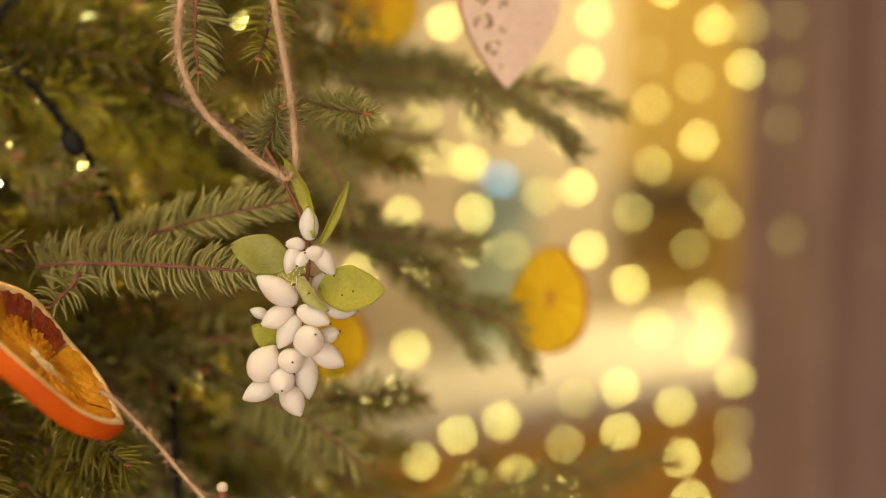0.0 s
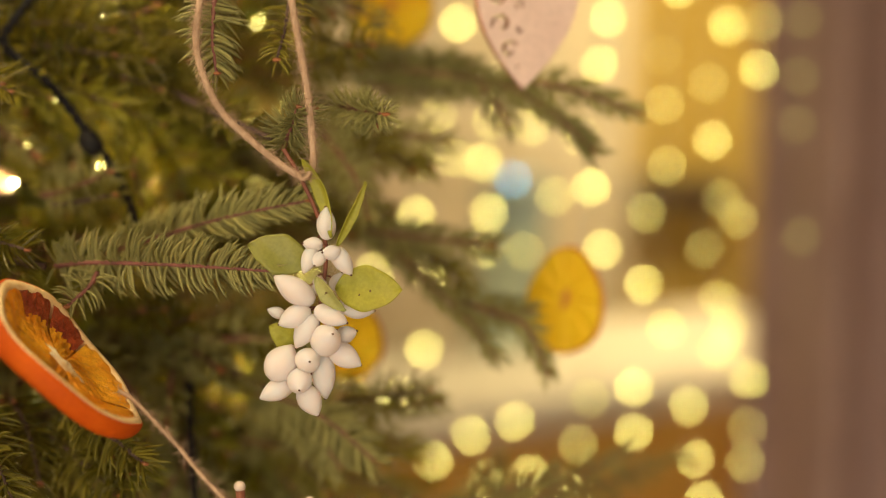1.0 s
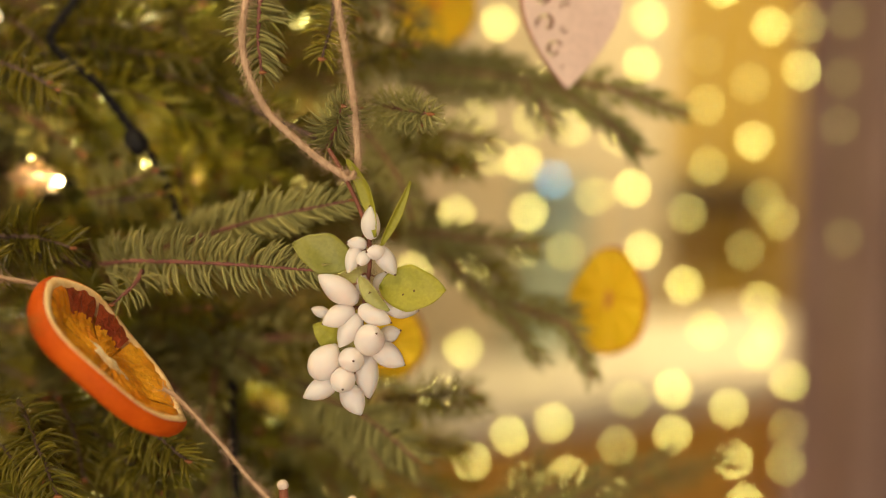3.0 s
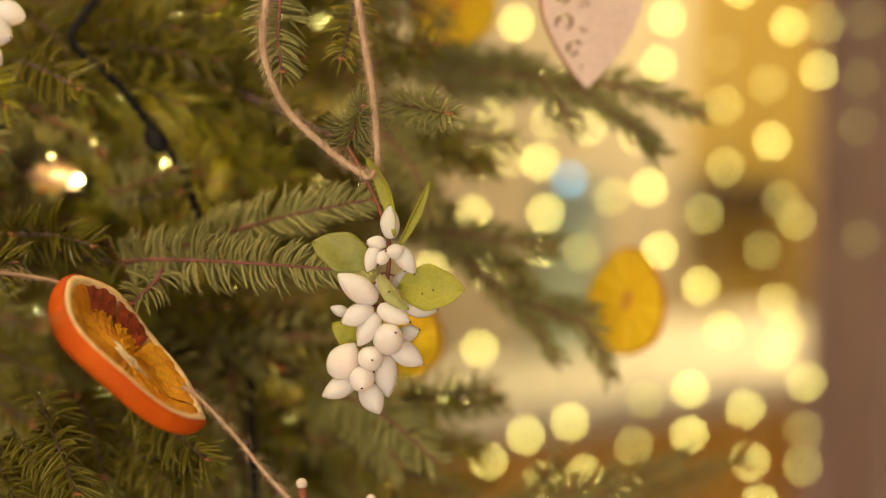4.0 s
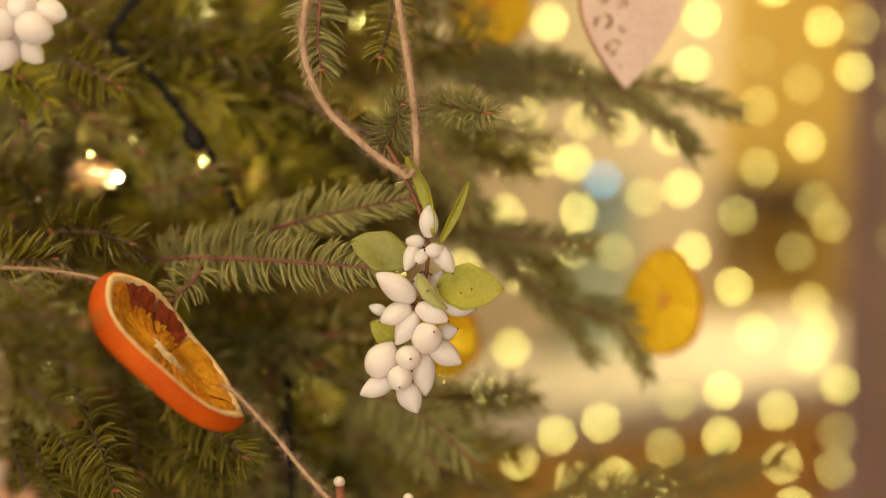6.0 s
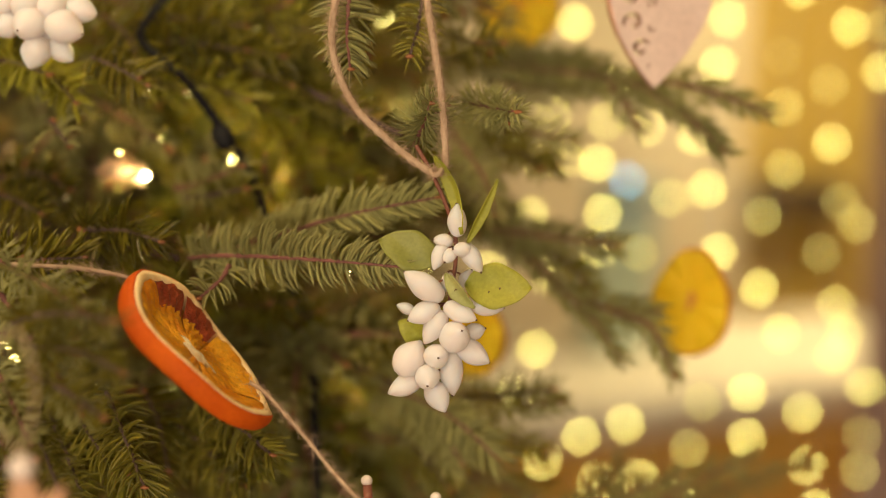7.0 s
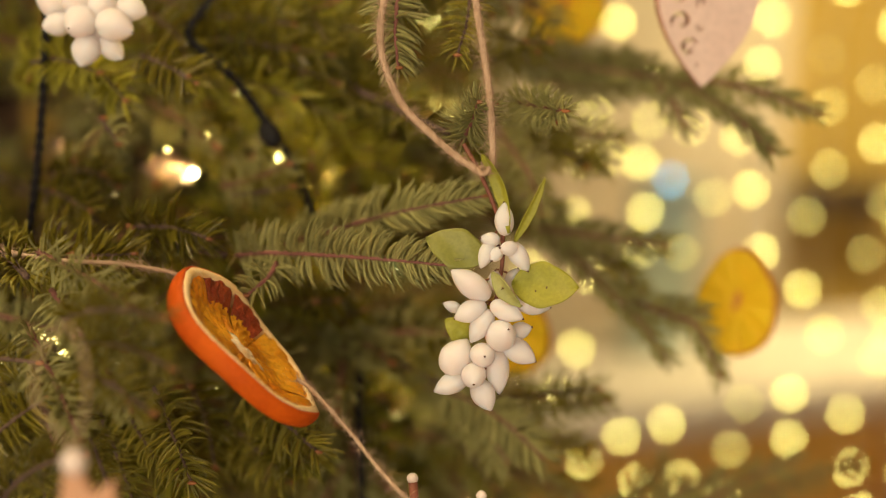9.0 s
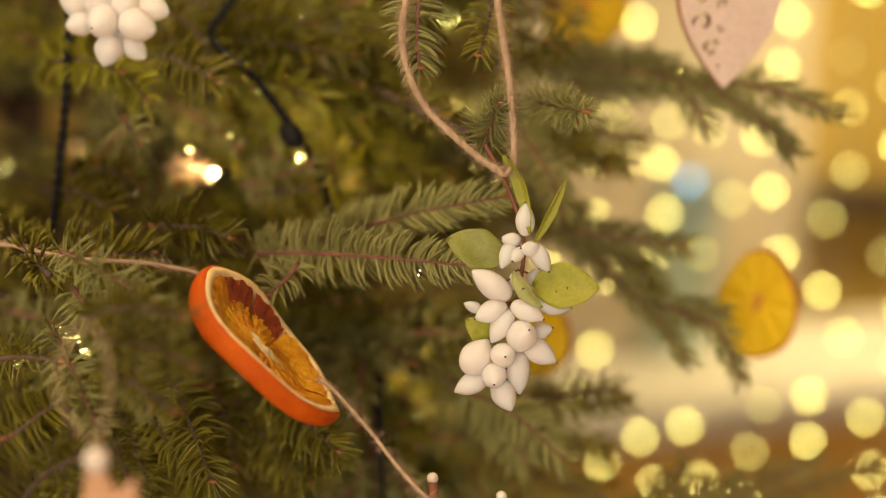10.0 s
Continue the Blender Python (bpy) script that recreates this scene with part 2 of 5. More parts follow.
def put(name, me, parent=None, label="", world_m=None):
    """Links a mesh; world_m is its place in the world, under whatever parent."""
    ob = new(name, me)
    ob.parent = parent
    if parent is not None:
        ob.matrix_parent_inverse = world_matrix(parent).inverted()
    ob.matrix_basis = world_m or Matrix.Identity(4)
    if label:
        tagged(ob, label)
    return ob


def world_matrix(ob):
    if ob.parent is None:
        return ob.matrix_basis.copy()
    return world_matrix(ob.parent) @ ob.matrix_parent_inverse @ ob.matrix_basis


def along(base, tip, spin=0.0):
    """The pose whose x axis runs from base to tip and whose z axis points as far up as it can."""
    base, tip = Vector(base), Vector(tip)
    x = (tip - base).normalized()
    up = Vector((0, 0, 1)) if abs(x.z) < 0.95 else Vector((0, -1, 0))
    y = up.cross(x).normalized()
    z = x.cross(y)
    m = Matrix((x, y, z)).transposed().to_4x4()
    return Matrix.Translation(base) @ m @ pose(0, 0, 0, spin, 0, 0)


# ---- the room ----
def slab(name, label, category, boxes, mat, kind="structure", bevel=0.0):
    s = Shape()
    for b in boxes:
        s.add(*box_data(*b, bevel))
    return tagged(put(name, s.mesh(name, [mat], False)), label, category, kind=kind)


X0, X1, Y0, Y1, TOP = -2.4, 2.4, -2.4, 4.9, 2.6
slab("floor", "honey brown wooden floor boards", "floor", [(0, 1.25, -0.05, 5.04, 7.54, 0.1)], M_floor)
slab("ceiling", "matt white painted ceiling", "ceiling", [(0, 1.25, TOP + 0.05, 5.04, 7.54, 0.1)], M_ceiling)
slab("wall_north", "ochre yellow plastered wall lit by an added warm lamp", "wall", [(0, Y1 + 0.06, TOP / 2, 5.04, 0.12, TOP - 0.002)], M_wall)
slab("wall_west", "warm white plastered wall", "wall", [(X0 - 0.06, 1.25, TOP / 2, 0.12, 7.28, TOP - 0.002)], M_plain_wall)
slab("wall_east", "warm white plastered wall", "wall", [(X1 + 0.06, 1.25, TOP / 2, 0.12, 7.28, TOP - 0.002)], M_plain_wall)
slab("wall_south", "warm white plastered wall with an added window opening", "wall", [
    (-2.26, Y0 - 0.06, TOP / 2, 0.52, 0.12, TOP - 0.002), (1.86, Y0 - 0.06, TOP / 2, 1.32, 0.12, TOP - 0.002),
    (-0.4, Y0 - 0.06, 0.25, 3.2, 0.12, 0.498), (-0.4, Y0 - 0.06, 2.5, 3.2, 0.12, 0.198)], M_plain_wall)


def window(at_x, at_y, z0, z1, w):
    win = tagged(new("added_window_1"), "white painted window with a single pane, added out of view", "window", kind="structure")
    s = Shape()
    s.add(*box_data(at_x - w / 2 + 0.03, at_y, (z0 + z1) / 2, 0.06, 0.07, z1 - z0 - 0.004, 0.004))
    s.add(*box_data(at_x + w / 2 - 0.03, at_y, (z0 + z1) / 2, 0.06, 0.07, z1 - z0 - 0.004, 0.004))
    s.add(*box_data(at_x, at_y, z0 + 0.032, w - 0.122, 0.068, 0.06, 0.004))
    s.add(*box_data(at_x, at_y, z1 - 0.032, w - 0.122, 0.068, 0.06, 0.004))
    put("window_frame", s.mesh("window_frame", [M_cream], False), win)
    glass = bpy.data.materials.new("window_glass")
    glass.use_nodes = True
    g = glass.node_tree.nodes["Principled BSDF"]
    g.inputs["Transmission Weight"].default_value, g.inputs["Roughness"].default_value, g.inputs["IOR"].default_value = 1.0, 0.0, 1.45
    pane = put("pane", Shape().add(*box_data(at_x, at_y - 0.01, (z0 + z1) / 2, w - 0.124, 0.005, z1 - z0 - 0.13)).mesh("pane", [glass], False), win)
    pane.visible_shadow = False


# unseen window, added to hold the fill light behind the camera
window(-0.4, Y0 - 0.08, 0.5, 2.4, 3.18)


def door():
    d = tagged(new("door_1"), "closed cream painted panelled door in its frame", "door", kind="structure")
    x, y = 0.02, Y1 - 0.03
    put("door_leaf", Shape().add(*box_data(x, y, 1.02, 0.82, 0.05, 2.03, 0.003)).mesh("door_leaf", [M_cream], False), d)
    for px in (-0.19, 0.19):
        for pz, ph in ((0.55, 0.7), (1.45, 0.86)):
            put("panel", Shape().add(*box_data(x + px, y - 0.03, pz, 0.28, 0.016, ph, 0.006)).mesh("panel", [M_cream], False), d)
    s = Shape()
    for sx in (-0.455, 0.455):
        s.add(*box_data(x + sx, y - 0.01, 1.05, 0.08, 0.075, 2.1, 0.005))
    s.add(*box_data(x, y - 0.01, 2.145, 0.99, 0.075, 0.08, 0.005))
    put("door_frame", s.mesh("door_frame", [M_cream], False), d)
    h = Shape().add(*tube_data(smooth_path([(x - 0.36, y - 0.03, 1.02), (x - 0.36, y - 0.075, 1.02), (x - 0.25, y - 0.08, 1.02)], 0.01), 0.009, 8))
    put("door_handle", h.mesh("door_handle", [M_copper]), d, "brass lever handle")


door()


def drape():
    """A heavy curtain hanging in deep folds."""
    nx, nz = 140, 14
    s, v, f = Shape(), [], []
    for side in (0, 1):
        for i in range(nx + 1):
            u = i / nx
            x = 0.645 + 1.23 * u
            fold = 0.075 * math.sin(u * 30.0 + 0.9) + 0.03 * math.sin(u * 17.0 + 2.0)
            for j in range(nz + 1):
                w = j / nz
                v.append((x + 0.012 * math.sin(9 * u + 5 * w) * (1 - w), 3.3 + fold * (1.15 - 0.4 * w) + 0.004 * side, 0.015 + 2.5 * w))
    k, base = nz + 1, (nx + 1) * (nz + 1)
    for i in range(nx):
        for j in range(nz):
            a = i * k + j
            f.append((a, a + k, a + k + 1, a + 1))
            f.append((base + a, base + a + 1, base + a + k + 1, base + a + k))
    for j in range(nz):
        for e in (0, nx * k):
            f.append((e + j, e + j + 1, base + e + j + 1, base + e + j))
    s.add(v, f)
    ob = thing("curtain", (1.3, 3.3, 0.0), "heavy mauve brown curtain hanging in vertical folds", "curtain")
    put("drape", s.mesh("drape", [M_drape]), ob)
    put("curtain_rod", Shape().add(*tube_data([(0.6, 3.3, 2.53), (1.2, 3.3, 2.53), (2.4, 3.3, 2.53)], 0.013, 10)).mesh("curtain_rod", [M_darkwood]), ob)


drape()


def counter():
    """A honey wood sideboard set askew, with a white cloth on its top."""
    m = pose(0.325, 3.35, 0, 0, 0, 34.4)
    body = thing("sideboard", (0.325, 3.35, 0), "honey coloured wooden sideboard with framed doors", "sideboard")
    put("body", Shape().add(*box_data(-0.1, 0.32, 0.39, 2.0, 0.58, 0.66, 0.004)).mesh("body", [M_wood], False), body, world_m=m)
    for i in range(4):
        cx = -0.85 + i * 0.5
        d = put("cabinet_door", Shape().add(*box_data(cx, 0.02, 0.4, 0.47, 0.02, 0.58, 0.004)).mesh("cabinet_door", [M_wood], False), body, world_m=m)
        put("door_panel", Shape().add(*box_data(cx, 0.006, 0.4, 0.33, 0.012, 0.42, 0.004)).mesh("door_panel", [M_wood], False), d, world_m=m)
        put("knob", Shape().add(*box_data(cx + 0.19, 0.0, 0.45, 0.026, 0.026, 0.026, 0.008)).mesh("knob", [M_copper]), d, "brass knob", world_m=m)
    for lx in (-1.05, 0.85):
        for ly in (0.07, 0.57):
            put("foot", Shape().add(*box_data(lx, ly, 0.03, 0.06, 0.06, 0.06, 0.005)).mesh("foot", [M_wood], False), body, world_m=m)
    # the cloth, with a short overhang and a soft hem
    nx, ny = 60, 26
    v, f = [], []
    for i in range(nx + 1):
        for j in range(ny + 1):
            x = -1.12 + 2.04 * i / nx
            t = j / ny
            if t < 0.14:
                y, z = -0.015 - 0.004 * math.sin(x * 22), 0.735 - (0.14 - t) * 0.55
            else:
                y, z = -0.012 + (t - 0.14) / 0.86 * 0.66, 0.736 + 0.0015 * math.sin(x * 9 + t * 7)
            v.append((x, y, z))
            f += [(i * (ny + 1) + j, (i + 1) * (ny + 1) + j, (i + 1) * (ny + 1) + j + 1, i * (ny + 1) + j + 1)] if i < nx and j < ny else []
    ob = put("tablecloth", Shape().add(v, f).mesh("tablecloth", [M_cloth]), world_m=m)
    sol = ob.modifiers.new("thickness", "SOLIDIFY")
    sol.thickness = 0.002
    tagged(ob, "white linen tablecloth lying on the sideboard", "tablecloth")
    s = Shape().add(*box_data(-0.1, 0.32, 0.7265, 2.02, 0.62, 0.013, 0.003))
    put("top", s.mesh("top", [M_wood], False), body, world_m=m)


counter()


def carton(name, at, size, mat, label, spin, lid_mat=None):
    ob = thing(name, at, label, "box")
    m = pose(at[0], at[1], at[2], 0, 0, spin)
    w, d, h = size
    put("carton", Shape().add(*box_data(0, 0, h * 0.4, w, d, h * 0.8, 0.003)).mesh("carton", [mat], False), ob, world_m=m)
    put("lid", Shape().add(*box_data(0, 0, h * 0.9 + 0.001, w + 0.008, d + 0.008, h * 0.2, 0.004)).mesh("lid", [lid_mat or mat], False), ob, world_m=m)


carton("gift_box", (0.11, 3.75, 0.74), (0.145, 0.145, 0.29), M_teal, "pale teal cardboard gift box standing on the tablecloth", 20)
carton("gift_box", (0.125, 3.75, 1.032), (0.125, 0.12, 0.13), M_blue, "grey blue gift box stacked on a teal one", 26)


def wall_shelf():
    ob = thing("wall_shelf", (0.68, Y1 - 0.08, 1.0), "small dark wooden shelf fixed to the ochre wall", "shelf")
    put("board", Shape().add(*box_data(0.68, Y1 - 0.09, 1.03, 0.3, 0.17, 0.07, 0.004)).mesh("board", [M_darkwood], False), ob)
    for dx in (-0.09, 0.09):
        put("bracket", Shape().add(*box_data(0.68 + dx, Y1 - 0.05, 0.972, 0.02, 0.09, 0.045, 0.003)).mesh("bracket", [M_darkwood], False), ob)


wall_shelf()


def lamp(name, at, r, label):
    ob = thing(name, at, label, "lamp")
    x, y, z = at
    ring = [(r * 0.5, 0.1), (r * 0.8, 0.07), (r, 0.01), (r * 0.98, 0.0)]
    v, f = [], []
    for q, h in ring:
        for j in range(28):
            a = 2 * math.pi * j / 28
            v.append((x + q * math.cos(a), y + q * math.sin(a), z + h))
    for i in range(3):
        for j in range(28):
            k = (j + 1) % 28
            f.append((i * 28 + j, i * 28 + k, (i + 1) * 28 + k, (i + 1) * 28 + j))
    f.append(tuple(range(28)))
    put("shade", Shape().add(v, f).mesh("shade", [M_cream]), ob)
    put("cord", Shape().add(*tube_data([(x, y, z + 0.1), (x, y, (z + TOP) / 2 + 0.05), (x, y, TOP)], 0.004, 6)).mesh("cord", [M_cable]), ob)


# unseen pendant, added as a body for the light over the sideboard
lamp("added_pendant_lamp", (0.75, 3.9, 2.21), 0.24, "cream pendant lamp added out of view over the sideboard")
# unseen ceiling lamp, added to go with the light over the tree
lamp("added_ceiling_lamp", (-0.5, 0.35, 2.51 - 0.04), 0.22, "cream ceiling lamp added out of view close under the ceiling")


# ---- the curtain of small lamps ----
BULB = Shape().add(*ball_data(0.0046, 0.0046, 0.0052, 8, 12)).mesh("bulb_glow", [GLOW[1.0]])
BULBS = {}
for level in GLOW:
    BULBS[level] = BULB.copy()
    BULBS[level].materials[0] = GLOW[level]
CAP = Shape().add(*tube_data([(0, 0, 0.006), (0, 0, 0.009), (0, 0, 0.016)], [0.0035, 0.0035, 0.0022], 8)).mesh("bulb_cap", [M_thread])


def light_string(y, bulbs):
    """One drop of the light curtain: a thin pale wire with small warm lamps at x, z."""
    bulbs = sorted(bulbs, key=lambda b: -b[1])
    x_top = sum(b[0] for b in bulbs) / len(bulbs)
    ob = thing("light_string", (x_top, y, TOP), "thin pale wire with small warm yellow lamps hanging from the ceiling", "string lights", "strings of the light curtain")
    pts = [(x_top, y + 0.01, TOP), (x_top, y + 0.01, 2.0)] + [(bx, y + 0.004, bz + 0.016) for bx, bz, _ in bulbs]
    pts.append((pts[-1][0], y + 0.006, pts[-1][2] - 0.14))
    put("wire", Shape().add(*tube_data(smooth_path(pts, 0.012), 0.0007, 4)).mesh("wire", [M_thread]), ob)
    for bx, bz, level in bulbs:
        key = min(GLOW, key=lambda g: abs(g - level))
        b = put("bulb", BULBS[key], ob, world_m=pose(bx, y, bz))
        put("cap", CAP, b, world_m=pose(bx, y, bz))


light_string(2.05, [(-0.035, 1.353, 0.9), (-0.043, 1.282, 0.9), (-0.021, 1.2, 0.9), (-0.03, 1.097, 1.0), (-0.015, 0.94, 1.0)])
light_string(2.03, [(0.01, 1.538, 1.0), (0.046, 1.356, 1.0), (0.055, 1.289, 1.0), (0.051, 1.241, 0.9), (0.036, 0.983, 1.0)])
light_string(2.05, [(0.059, 1.462, 1.0), (0.056, 1.409, 0.45), (0.008, 1.359, 0.45), (0.105, 1.235, 0.3), (0.096, 0.998, 1.0), (0.06, 0.914, 0.9), (-0.016, 1.416, 0.45)])
light_string(2.07, [(0.209, 1.547, 1.0), (0.2, 1.486, 1.0), (0.175, 1.391, 0.8), (0.11, 1.401, 0.6), (0.144, 1.308, 0.45), (0.2, 1.028, 0.3), (0.185, 0.962, 0.45), (0.119, 0.917, 0.9), (0.179, 0.894, 0.9)])
light_string(2.0, [(0.188, 1.328, 1.0), (0.205, 1.246, 1.0), (0.26, 1.201, 1.0), (0.252, 1.061, 1.0), (0.254, 1.0, 1.0)])
light_string(2.12, [(0.308, 1.589, 1.0), (0.288, 1.499, 0.1), (0.294, 1.431, 0.45), (0.3, 1.347, 0.45), (0.274, 1.281, 0.45), (0.308, 1.118, 0.9), (0.343, 1.007, 1.0), (0.353, 0.931, 1.0), (0.371, 0.869, 1.0)])
light_string(2.17, [(0.36, 1.46, 0.3), (0.369, 1.38, 1.0), (0.386, 1.298, 0.3), (0.363, 1.225, 0.3), (0.388, 1.152, 0.6), (0.388, 1.077, 0.45)])
light_string(2.2, [(0.389, 1.54, 1.0), (0.44, 1.544, 0.3), (0.435, 1.479, 1.0), (0.414, 1.265, 0.45), (0.408, 1.105, 0.6), (0.44, 1.03, 1.0), (0.441, 0.958, 0.3), (0.441, 0.904, 0.45)])
light_string(2.2, [(0.494, 1.55, 0.1), (0.493, 1.47, 0.1), (0.492, 1.402, 0.1), (0.506, 1.241, 0.1)])
light_string(2.05, [(-0.074, 1.549, 0.8), (-0.069, 1.52, 0.45), (-0.083, 1.396, 0.8), (-0.058, 1.032, 0.9), (-0.098, 1.204, 0.8), (-0.128, 1.031, 0.9), (-0.136, 1.388, 0.8)])
light_string(2.06, [(0.087, 1.331, -1.0)])
light_string(2.1, [(0.293, 1.433, 0.3), (0.303, 1.124, 0.3), (0.384, 1.099, 0.3)])
for k in range(7):
    rs = random.Random(40 + k)
    light_string(2.05, [(-0.2 - 0.085 * k + rs.uniform(-0.03, 0.03), 0.85 + 0.085 * i + rs.uniform(-0.03, 0.03), rs.choice((1.0, 0.9, 0.6))) for i in range(9)])


# ---- the tree ----
def needle_data(base, tangent, radial, length, width, lean, curl):
    """One needle: a three-sided blade that bends forward."""
    side = np.cross(tangent, radial)
    d0 = math.cos(lean) * tangent + math.sin(lean) * radial
    d1 = math.cos(lean - curl) * tangent + math.sin(lean - curl) * radial
    up = np.cross(side, d0)
    mid = base + d0 * length * 0.55
    tip = mid + d1 * length * 0.45
    w, h = width / 2, width * 0.6
    v = [base, mid + side * w, mid - side * w, mid + up * h, tip]
    f = [(0, 2, 1), (0, 3, 2), (0, 1, 3), (1, 2, 4), (2, 3, 4), (3, 1, 4)]
    return v, f


def add_twig(s, m, length, rs, per_m=1500, n_len=0.0155, width=0.0017, flat=0.15, stem_r=0.0009, sag=0.06, lean=(78, 38), bud=True, bud_k=1.5):
    """A needled twig along x of the pose m, added to the shape s: material 0 stem, 1 needles, 2 bud."""
    m = np.array(m)
    R, T = m[:3, :3], m[:3, 3]
    bend = rs.uniform(-0.06, 0.06)
    xs = np.linspace(0, 1, 8)
    path = np.stack([xs * length, bend * length * xs ** 2, -sag * length * xs ** 2], axis=1)
    tv, tf = tube_data(path, np.linspace(stem_r * 1.3, stem_r * 0.7, 8), 5)
    s.add(tv @ R.T + T, tf, 0)
    vs, fs, k = [], [], 0
    for i in range(int(per_m * length)):
        u = rs.uniform(0.0, 1.0) ** 0.92
        base = np.array([u * length, bend * length * u * u, -sag * length * u * u])
        tan = np.array([1, 2 * bend * u, -2 * sag * u])
        tan /= np.linalg.norm(tan)
        a = rs.uniform(0, 2 * math.pi)
        rad = np.array([0, math.cos(a), math.sin(a) * (1 - flat) + flat * 0.25])
        rad -= tan * rad.dot(tan)
        rad /= np.linalg.norm(rad)
        le = math.radians(lean[0] + (lean[1] - lean[0]) * u ** 2 + rs.uniform(-10, 10))
        ln = n_len * (0.75 + 0.25 * math.sin(math.pi * min(1, u * 1.15 + 0.1))) * rs.uniform(0.8, 1.1)
        v, f = needle_data(base + rad * stem_r * 0.8, tan, rad, ln, width * rs.uniform(0.8, 1.15), le, math.radians(rs.uniform(6, 26)))
        vs += v
        fs += [tuple(q + k for q in face) for face in f]
        k += 5
    s.add(np.array(vs) @ R.T + T, fs, 1)
    if bud:
        bv, bf = ball_data(stem_r * bud_k, stem_r * bud_k, stem_r * bud_k * 1.8, 5, 6, 0.6)
        bv = np.array(bv)[:, [2, 1, 0]] + path[-1]
        s.add(bv @ R.T + T, bf, 2)


def spray_mesh(seed, dark, per_m=1150, n_len=0.018, width=0.0019):
    """A spray: a stem with side twigs on both sides, 0.24 m long, along x."""
    rs = random.Random(seed)
    s = Shape()
    add_twig(s, Matrix.Identity(4), 0.24, rs, per_m * 0.8, n_len, width, stem_r=0.0014, sag=0.12)
    for i in range(9):
        x = 0.02 + 0.022 * i
        side = 1 if i % 2 else -1
        ln = (0.125 - 0.008 * i) * rs.uniform(0.8, 1.1)
        m = pose(x, 0, -0.12 * x * x / 0.24, rs.uniform(-40, 40), rs.uniform(-22, 24), side * rs.uniform(36, 62))
        add_twig(s, m, ln, rs, per_m, n_len, width, sag=0.08)
    return s.mesh("spray", [M_stem, M_needle_dark if dark else M_needle, M_bud])


def tuft_mesh(seed, needles):
    """A small tuft: one short stem and four side twigs, 0.1 m long, along x."""
    rs = random.Random(seed)
    s = Shape()
    add_twig(s, Matrix.Identity(4), 0.1, rs, 1900, 0.017, 0.0018, 0.3, sag=0.1, bud_k=1.9)
    for i in range(4):
        m = pose(0.012 + 0.018 * i, 0, -0.001, rs.uniform(-40, 40), rs.uniform(-25, 25), (1 if i % 2 else -1) * rs.uniform(30, 60))
        add_twig(s, m, 0.06 * rs.uniform(0.8, 1.1), rs, 1800, 0.016, 0.0018, 0.3, bud_k=1.9)
    return s.mesh("tuft", [M_stem, needles, M_bud])


DENSE = [spray_mesh(100 + i, i % 3 != 0) for i in range(5)]
SPARSE = [spray_mesh(200 + i, True, 420, 0.022, 0.0022) for i in range(2)]
TUFTS = [tuft_mesh(400 + i, (M_needle_dark, M_needle_lit, M_needle)[i % 3]) for i in range(6)]
TRUNK = Vector((-0.46, 1.16, 0))
tree = thing("christmas_tree", (TRUNK.x, TRUNK.y, 0), "green fir tree dressed with natural ornaments and small lamps", "tree")
trunk_pts = [(TRUNK.x + 0.006 * math.sin(z * 5), TRUNK.y + 0.006 * math.cos(z * 4), z) for z in np.linspace(0.02, 2.15, 24)]
put("trunk", Shape().add(*tube_data(trunk_pts, np.linspace(0.042, 0.006, 24), 12)).mesh("trunk", [M_bark]), tree)
put("stand", Shape().add(*tube_data([(TRUNK.x, TRUNK.y, 0), (TRUNK.x, TRUNK.y, 0.1), (TRUNK.x, TRUNK.y, 0.14)], [0.17, 0.14, 0.06], 20)).mesh("stand", [M_darkwood]), tree, "dark round tree stand")


def clear_of_ornaments(p):
    """Whether a place in the plan is free for fill branches: behind the ornaments and left of the open room."""
    if p.y < 0.12 and p.x > -0.6 and p.z > 1.1:
        return False
    if 1.08 < p.z < 1.78 and p.x > -0.42:
        return p.y > 0.79 and p.x < -0.01 - 0.07 * (p.y - 0.7)
    return p.x < 0.3 or p.z < 0.95


def limb(az, z0, reach, rise, rs, sprays, count):
    """A bough from the trunk, with sprays along it where the plan leaves room."""
    d = Vector((math.cos(az), math.sin(az), 0))
    pts, s = [], 0.0
    while s < reach:
        p = Vector((TRUNK.x, TRUNK.y, z0)) + d * s + Vector((0, 0, rise * s - 0.35 * s * s))
        if s > 0.12 and not clear_of_ornaments(p + d * 0.04):
            break
        pts.append(p)
        s += 0.03
    if len(pts) < 5:
        return 0
    b = put("branch", Shape().add(*tube_data(pts, np.linspace(0.008, 0.0022, len(pts)), 7)).mesh("branch", [M_bark]), tree)
    made = 0
    for i in range(count):
        u = 1.0 if i == 0 else 0.3 + 0.68 * (i / count)
        p = pts[min(len(pts) - 1, int(u * (len(pts) - 1)))]
        for attempt in range(9):
            turn = rs.uniform(-12, 12) if i == 0 else (1 if i % 2 else -1) * rs.uniform(25, 65)
            lift = rs.uniform(-28, 18)
            m = Matrix.Translation(p) @ pose(0, 0, 0, rs.uniform(-35, 35), 0, math.degrees(az) + turn) @ pose(0, 0, 0, 0, -lift, 0)
            k = rs.uniform(0.75, 1.1)
            ends = [m @ Vector(q) * 1.0 for q in ((0.22 * k, 0, -0.02), (0.16 * k, 0.08, 0), (0.16 * k, -0.08, 0))]
            if all(clear_of_ornaments(e) for e in ends):
                put("spray", rs.choice(sprays), b, world_m=m @ Matrix.Scale(k, 4))
                made += 1
                break
    return made


